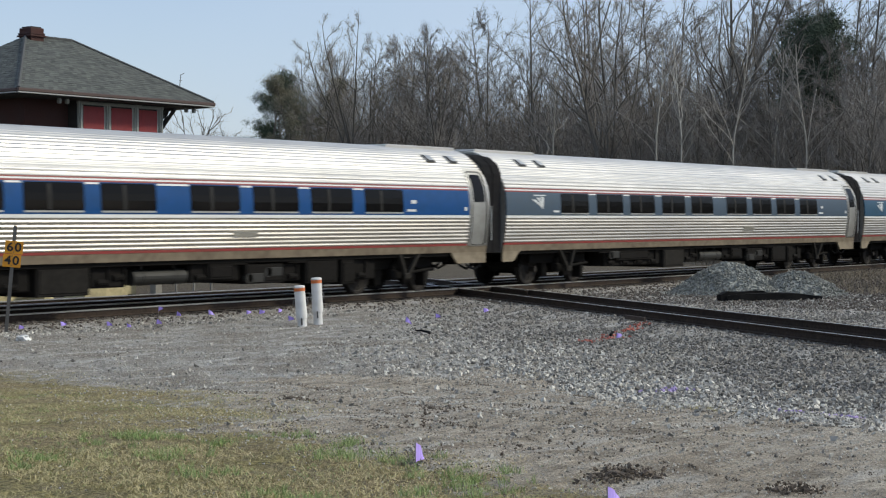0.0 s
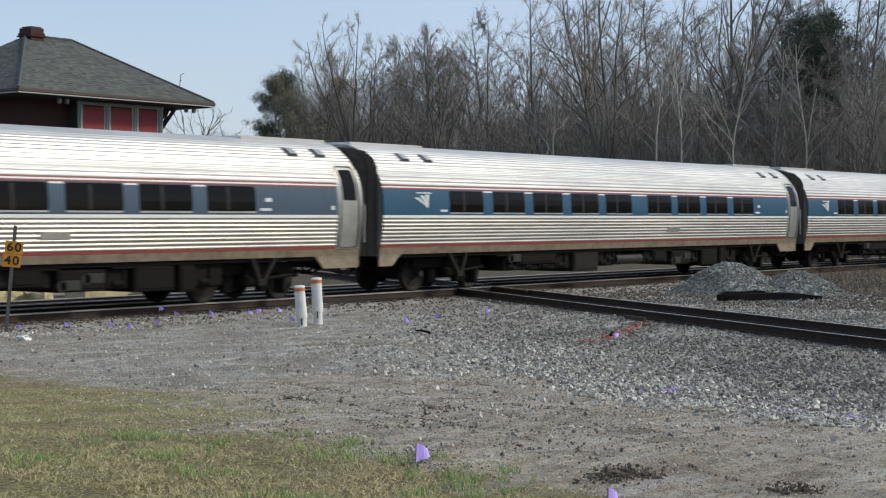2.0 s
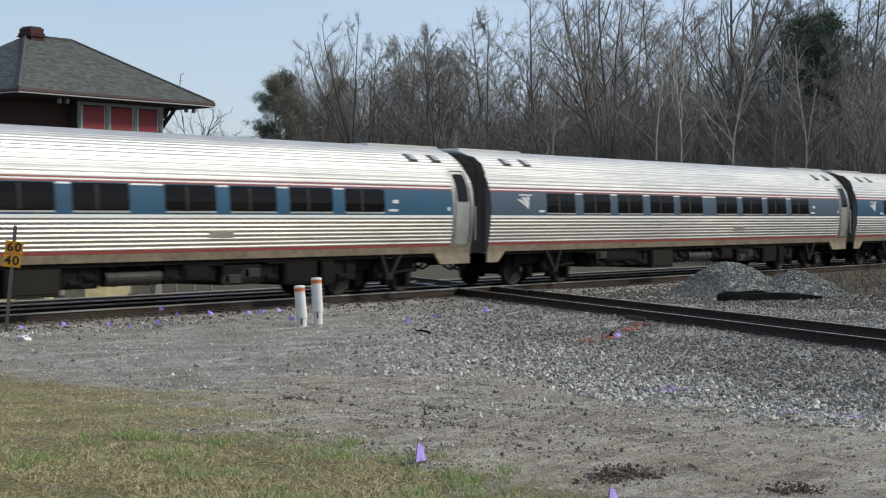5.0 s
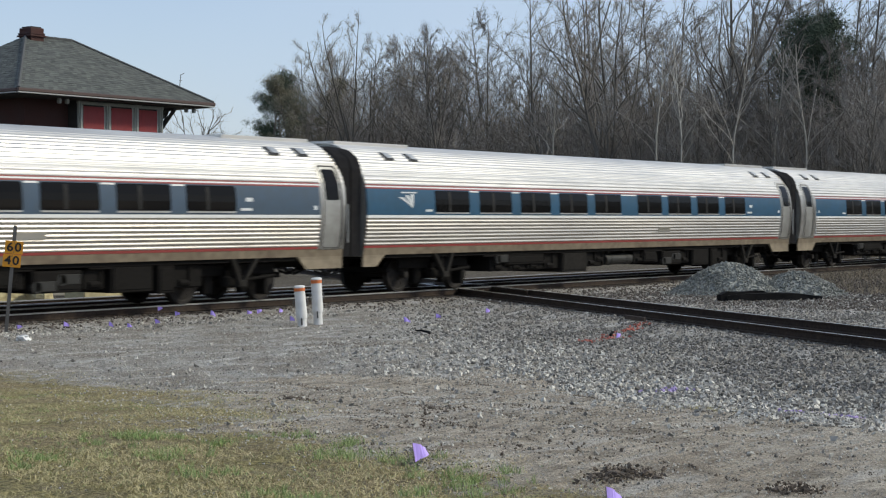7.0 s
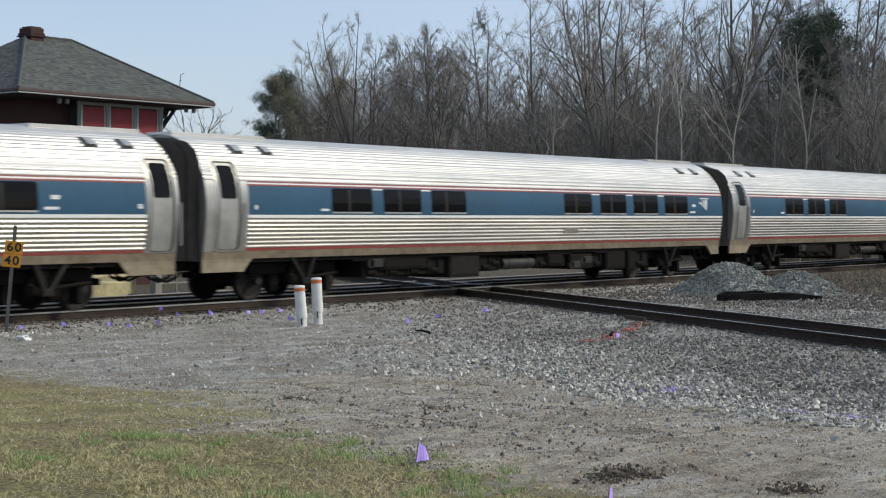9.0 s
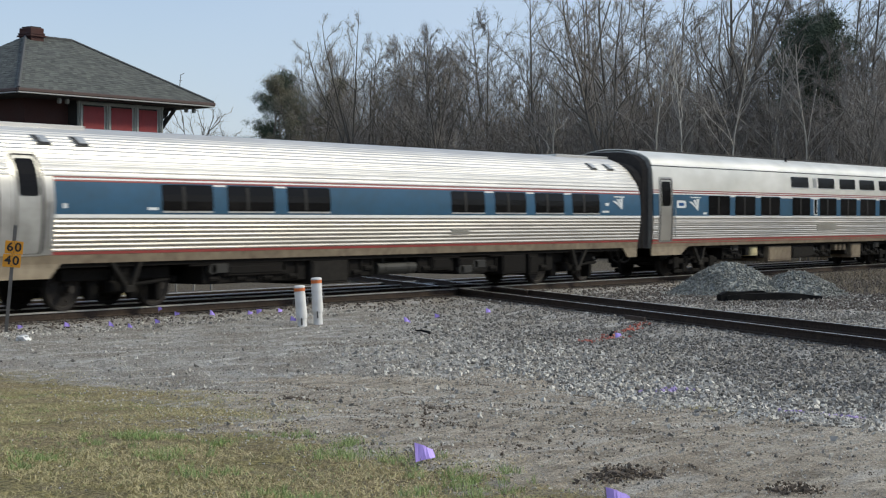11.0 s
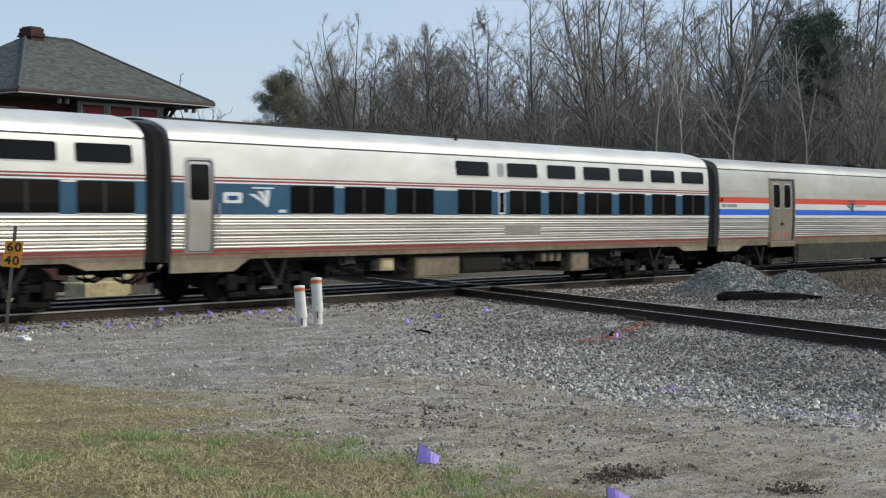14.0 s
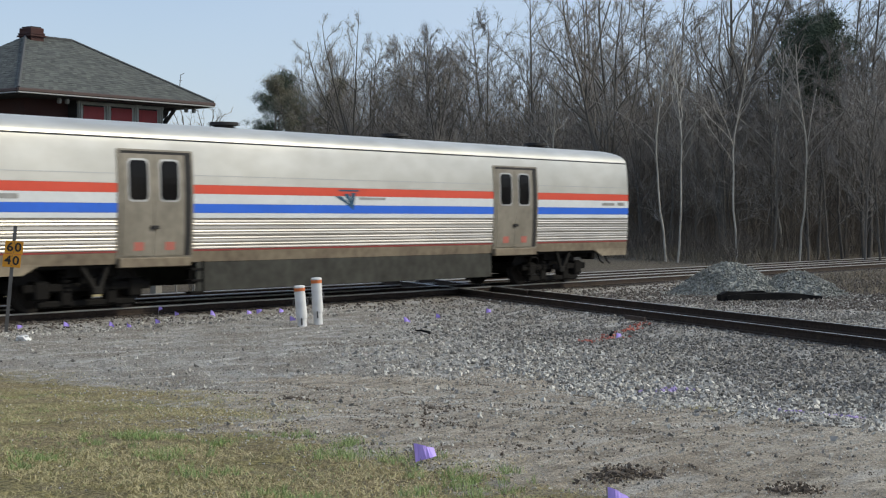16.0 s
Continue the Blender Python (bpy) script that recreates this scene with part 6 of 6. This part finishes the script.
def build_timber():
    """Dark timbers lying in front of the heap."""
    for x, y, ln, turn, h in ((41.25, 19.45, 3.0, -32.5, 0.19), (40.55, 20.0, 1.5, -31, 0.25)):
        bm = bmesh.new()
        add_box(bm, (-ln / 2, -0.13, -0.04), (ln / 2, 0.13, h))
        bmesh.ops.subdivide_edges(bm, edges=bm.edges[:], cuts=6, use_grid_fill=True)
        for v in bm.verts:
            v.co.z *= 1 - 0.3 * smoothstep(0.4, 0.5, abs(v.co.x) / ln)
            v.co += noise.noise_vector(v.co * 3 + Vector((x, y, 1))) * 0.055
        single("old_sleeper", bm, TIMBER, "black creosoted timber lying on the gravel", "timber", pose(x, y, height(x, y), 0, 1.5, turn), "discarded timbers")


build_timber()


def blades(name, spots, material_, seed, lo, hi, width, label, slack=0.45):
    rnd = random.Random(seed)
    verts, faces = [], []
    for x, y in spots:
        z = height(x, y) - 0.005
        h = rnd.uniform(lo, hi)
        a = rnd.uniform(0, 2 * math.pi)
        b = Vector((math.cos(a), math.sin(a), 0)) * width
        lean = Vector((rnd.gauss(0, slack), rnd.gauss(0, slack), 0)) * h
        p = Vector((x, y, z))
        mid, tip = p + lean * 0.35 + Vector((0, 0, h * 0.6)), p + lean * 1.1 + Vector((0, 0, h))
        i = len(verts)
        verts += [p - b, p + b, mid + b * 0.7, mid - b * 0.7, tip]
        faces += [(i, i + 1, i + 2, i + 3), (i + 3, i + 2, i + 4)]
    return tagged(new(name, mesh_of(name, verts, faces, material_)), label, "grass", kind="stuff")


def build_grass():
    rnd = random.Random(21)
    dry, green, tuft = [], [], []
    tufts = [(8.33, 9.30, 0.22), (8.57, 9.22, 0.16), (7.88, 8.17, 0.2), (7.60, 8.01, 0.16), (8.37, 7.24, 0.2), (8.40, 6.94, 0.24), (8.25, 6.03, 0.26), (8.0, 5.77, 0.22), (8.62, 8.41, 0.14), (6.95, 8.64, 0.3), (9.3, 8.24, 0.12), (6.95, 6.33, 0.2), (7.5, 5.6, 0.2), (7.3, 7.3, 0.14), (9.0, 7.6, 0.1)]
    for _ in range(150000):
        ahead = 8.6 * (25.0 / 8.6) ** rnd.random()
        ratio = rnd.uniform(-0.285, 0.12)
        x, y = ahead * (FWD.x + FWD.y * ratio), ahead * (FWD.y - FWD.x * ratio)
        lawn = zones(x, y)[0]
        patch = noise.noise((x * 0.9, y * 0.9, 4.0)) + 0.6 * noise.noise((x * 2.6, y * 2.6, 2.0))
        if rnd.random() < lawn * (0.5 + 0.95 * patch):
            (green if rnd.random() < 0.06 + 0.55 * max(0, noise.noise((x * 0.7, y * 0.7, 11.0))) else dry).append((x, y))
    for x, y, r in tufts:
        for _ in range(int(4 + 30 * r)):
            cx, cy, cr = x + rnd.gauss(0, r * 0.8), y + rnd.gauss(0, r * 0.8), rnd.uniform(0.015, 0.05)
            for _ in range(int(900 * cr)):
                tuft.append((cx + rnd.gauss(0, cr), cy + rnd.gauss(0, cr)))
    moss = []
    for _ in range(1500):
        t = rnd.random()
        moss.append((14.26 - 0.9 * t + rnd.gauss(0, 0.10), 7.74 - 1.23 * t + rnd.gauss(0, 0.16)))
    blades("lawn_grass", dry, GRASS, 1, 0.012, 0.032, 0.0035, "short dry winter grass on the verge", 1.3)
    blades("green_grass", green, GREEN_GRASS, 2, 0.012, 0.03, 0.003, "short green grass in the winter lawn", 1.1)
    blades("grass_tufts", tuft, GREEN_GRASS, 4, 0.03, 0.075, 0.0025, "fresh green tufts in the winter lawn", 0.55)
    blades("gravel_weeds", moss, GRASS, 3, 0.012, 0.035, 0.004, "patch of low weeds in the gravel")


build_grass()


def build_flags():
    """Wire-stemmed survey flags, some bent over."""
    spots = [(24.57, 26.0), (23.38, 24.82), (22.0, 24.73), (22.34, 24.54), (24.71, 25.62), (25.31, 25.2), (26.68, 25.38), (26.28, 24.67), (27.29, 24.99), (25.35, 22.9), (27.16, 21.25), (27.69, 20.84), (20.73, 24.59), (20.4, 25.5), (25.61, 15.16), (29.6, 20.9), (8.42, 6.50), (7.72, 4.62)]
    rnd = random.Random(8)
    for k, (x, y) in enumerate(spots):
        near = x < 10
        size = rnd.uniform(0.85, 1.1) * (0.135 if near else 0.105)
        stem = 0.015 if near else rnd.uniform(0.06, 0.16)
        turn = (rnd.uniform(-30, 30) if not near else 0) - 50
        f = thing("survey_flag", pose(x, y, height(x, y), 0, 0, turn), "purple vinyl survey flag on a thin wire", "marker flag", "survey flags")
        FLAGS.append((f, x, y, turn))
        bm = bmesh.new()
        add_tube(bm, (0, 0, -0.02), (0, 0, stem + size), 0.004, sides=5)
        part("wire", bm, WIRE, f)
        n, verts, faces = 6, [], []
        ph, droop = rnd.uniform(0, 6), rnd.uniform(-0.2, 0.6)
        for layer in (0.0, 0.002):
            for i in range(n + 1):
                u = i / n
                for v in (0, 1):
                    verts.append((u * size * 1.15 * (1 - 0.25 * v * rnd.random()), math.sin(u * 4 + ph + v) * 0.022 * u * (size / 0.1) + layer, stem + size * (0.5 + (v - 0.5) * (1 - 0.6 * u)) - u * u * size * droop))
        w = 2 * (n + 1)
        for base in (0, w):
            for i in range(n):
                a = base + 2 * i
                faces.append((a, a + 2, a + 3, a + 1) if base == 0 else (a, a + 1, a + 3, a + 2))
        part("flag", mesh_of("flag", verts, faces, FLAG), None, f)


build_flags()


def build_pipes():
    """Two white plastic marker pipes with orange bands."""
    for x, y, h, lean, cut in ((25.46, 22.63, 0.86, -4.5, 0.17), (26.20, 22.84, 1.0, -2.5, 0.27)):
        turn = math.degrees(math.atan2(FWD.y, FWD.x)) - 90
        t = thing("marker_pipe", pose(x, y, height(x, y), 0, lean, turn), "white plastic marker pipe with an orange band", "marker post", "marker pipes")
        bm = bmesh.new()
        add_tube(bm, (0, 0, -0.1), (0, 0, cut), 0.098, sides=20)
        part("base_pipe", bm, PIPE_WHITE, t)
        bm = bmesh.new()
        add_tube(bm, (0, 0, cut), (0, 0, h - 0.05), 0.118, 0.112, sides=24)
        part("sleeve", bm, PIPE_WHITE, t)
        bm = bmesh.new()
        add_tube(bm, (0, 0, h - 0.12), (0, 0, h - 0.04), 0.116, sides=24)
        part("orange_band", bm, ORANGE, t, "orange tape band")
        bm = bmesh.new()
        add_tube(bm, (0, 0, h - 0.05), (0, 0, h - 0.02), 0.119, sides=24)
        add_tube(bm, (0, 0, h - 0.02), (0, 0, h), 0.119, 0.09, sides=24)
        part("cap", bm, PIPE_WHITE, t)
        bm = bmesh.new()
        for s in (-1, 1):
            add_tube(bm, (s * 0.118, 0, h * 0.66), (s * 0.15, 0, h * 0.64), 0.012, sides=6)
            add_tube(bm, (s * 0.15, 0, h * 0.64), (s * 0.15, 0, h * 0.55), 0.012, sides=6)
            add_tube(bm, (s * 0.15, 0, h * 0.55), (s * 0.118, 0, h * 0.53), 0.012, sides=6)
        part("strap_loop", bm, POST_STEEL, t)
        bm = bmesh.new()
        add_box(bm, (-0.012, -0.128, cut - 0.13), (0.018, -0.096, cut + 0.015), 0.004)
        part("hasp", bm, POST_STEEL, t)


build_pipes()


def build_sign():
    """A leaning steel post with two speed plates."""
    turn = math.degrees(math.atan2(FWD.y, FWD.x)) - 90 + 14
    x, y = 20.23, 25.65
    s = thing("speed_sign", pose(x, y, height(x, y), 0, 5.2, turn), "amber speed sign reading 60 over 40 on a leaning post", "sign")
    bm = bmesh.new()
    add_box(bm, (-0.035, -0.02, -0.1), (0.035, -0.012, 2.08))
    add_box(bm, (-0.035, -0.012, -0.1), (-0.025, 0.03, 2.08))
    add_box(bm, (0.025, -0.012, -0.1), (0.035, 0.03, 2.08))
    part("post", bm, POST_STEEL, s)
    for z, text, dx in ((1.65, "60", 0.01), (1.39, "40", -0.012)):
        bm = bmesh.new()
        add_box(bm, (-0.17 + dx, -0.034, z - 0.125), (0.17 + dx, -0.024, z + 0.125), 0.003)
        p = part("plate", bm, YELLOW_SIGN, s, "amber plate with black figures")
        for ch, cx in zip(text, (-0.075, 0.075)):
            c = bpy.data.curves.new("numeral", "FONT")
            c.body, c.size, c.align_x, c.align_y, c.extrude, c.offset = ch, 0.235, "CENTER", "CENTER", 0.002, 0.005
            tmp = bpy.data.objects.new("numeral", c)
            me = bpy.data.meshes.new_from_object(tmp)
            me.materials.clear()
            me.materials.append(BLACK_PAINT)
            bpy.data.objects.remove(tmp)
            ob = part("numeral", me, None, p)
            ob.matrix_basis = pose(dx + cx, -0.037, z, 90, 0, 0) @ Matrix.Diagonal((1.12, 1, 1, 1))
        bm = bmesh.new()
        for k in (-0.09, 0.09):
            add_tube(bm, (dx, -0.034, z + k), (dx, -0.040, z + k), 0.012, sides=8)
        part("bolt", bm, POST_STEEL, p)


build_sign()


def lump(name, x, y, r, flat, material_, label, category, seed, group=""):
    bm = bmesh.new()
    bmesh.ops.create_icosphere(bm, subdivisions=3, radius=1.0)
    for v in bm.verts:
        v.co *= 1 + 0.45 * noise.noise(v.co * 1.7 + Vector((seed, 0, 0))) + 0.22 * noise.noise(v.co * 5 + Vector((0, seed, 0)))
        v.co = Vector((v.co.x * r, v.co.y * r * 0.7, v.co.z * r * flat))
    return single(name, bm, material_, label, category, pose(x, y, height(x, y) + r * flat * 0.3, 0, 0, seed * 47), group)


def build_litter():
    lump("white_stone", 19.33, 24.02, 0.15, 0.55, WHITE_ROCK, "smooth white stone at the edge of the gravel", "stone", 2)
    rnd = random.Random(4)
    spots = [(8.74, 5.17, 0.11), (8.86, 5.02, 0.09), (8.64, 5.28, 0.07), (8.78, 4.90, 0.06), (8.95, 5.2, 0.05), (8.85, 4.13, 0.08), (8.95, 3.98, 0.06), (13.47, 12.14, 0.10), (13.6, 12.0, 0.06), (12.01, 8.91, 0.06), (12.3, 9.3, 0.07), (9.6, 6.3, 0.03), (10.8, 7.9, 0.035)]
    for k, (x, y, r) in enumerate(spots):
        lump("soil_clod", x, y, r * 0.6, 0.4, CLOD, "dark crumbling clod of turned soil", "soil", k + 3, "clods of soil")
    pl, sz = [], []
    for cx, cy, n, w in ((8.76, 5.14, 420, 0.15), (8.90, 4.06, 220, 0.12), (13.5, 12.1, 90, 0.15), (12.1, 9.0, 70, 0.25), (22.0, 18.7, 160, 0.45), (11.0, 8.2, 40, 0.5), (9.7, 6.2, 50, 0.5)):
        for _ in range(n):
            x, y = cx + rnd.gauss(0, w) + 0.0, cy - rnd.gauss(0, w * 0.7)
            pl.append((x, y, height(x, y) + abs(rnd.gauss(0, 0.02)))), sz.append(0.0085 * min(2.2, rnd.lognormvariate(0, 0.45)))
    for _ in range(150):                                   # turned soil in broken lines along the wheel ruts
        ahead, across = rnd.uniform(10.0, 23.0), rnd.uniform(-3.0, 3.4)
        cx, cy = ahead * FWD.x + across * FWD.y, ahead * FWD.y - across * FWD.x
        if zones(cx, cy)[0] > 0.4:
            continue
        ln, w = rnd.uniform(0.1, 0.7), rnd.uniform(0.02, 0.08)
        for _ in range(int(rnd.uniform(20, 70))):
            u, v = rnd.gauss(0, ln), rnd.gauss(0, w)
            x, y = cx + u * 0.54 + v * 0.84, cy + u * 0.84 - v * 0.54
            pl.append((x, y, height(x, y) + 0.002)), sz.append(0.0065 * min(2.0, rnd.lognormvariate(0, 0.45)))
    stones("soil_crumbs", pl, sz, CLOD, 9, "crumbs of dark turned soil on the track", "soil")
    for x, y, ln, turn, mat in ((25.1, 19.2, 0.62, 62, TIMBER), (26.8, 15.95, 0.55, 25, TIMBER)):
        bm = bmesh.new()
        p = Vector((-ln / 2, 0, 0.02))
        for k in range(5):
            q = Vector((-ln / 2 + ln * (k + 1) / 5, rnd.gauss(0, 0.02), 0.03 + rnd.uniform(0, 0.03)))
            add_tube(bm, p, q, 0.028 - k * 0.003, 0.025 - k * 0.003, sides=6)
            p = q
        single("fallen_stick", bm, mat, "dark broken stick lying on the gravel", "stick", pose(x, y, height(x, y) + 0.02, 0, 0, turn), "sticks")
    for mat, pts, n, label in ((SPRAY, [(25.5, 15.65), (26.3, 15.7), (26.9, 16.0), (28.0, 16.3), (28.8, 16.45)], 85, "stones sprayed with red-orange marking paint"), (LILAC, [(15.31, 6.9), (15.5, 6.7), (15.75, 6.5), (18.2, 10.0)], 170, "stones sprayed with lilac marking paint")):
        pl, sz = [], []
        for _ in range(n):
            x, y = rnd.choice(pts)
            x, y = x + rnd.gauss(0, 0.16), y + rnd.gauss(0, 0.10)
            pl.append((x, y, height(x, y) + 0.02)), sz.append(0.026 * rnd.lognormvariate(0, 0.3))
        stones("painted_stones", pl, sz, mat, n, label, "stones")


build_litter()
motions()
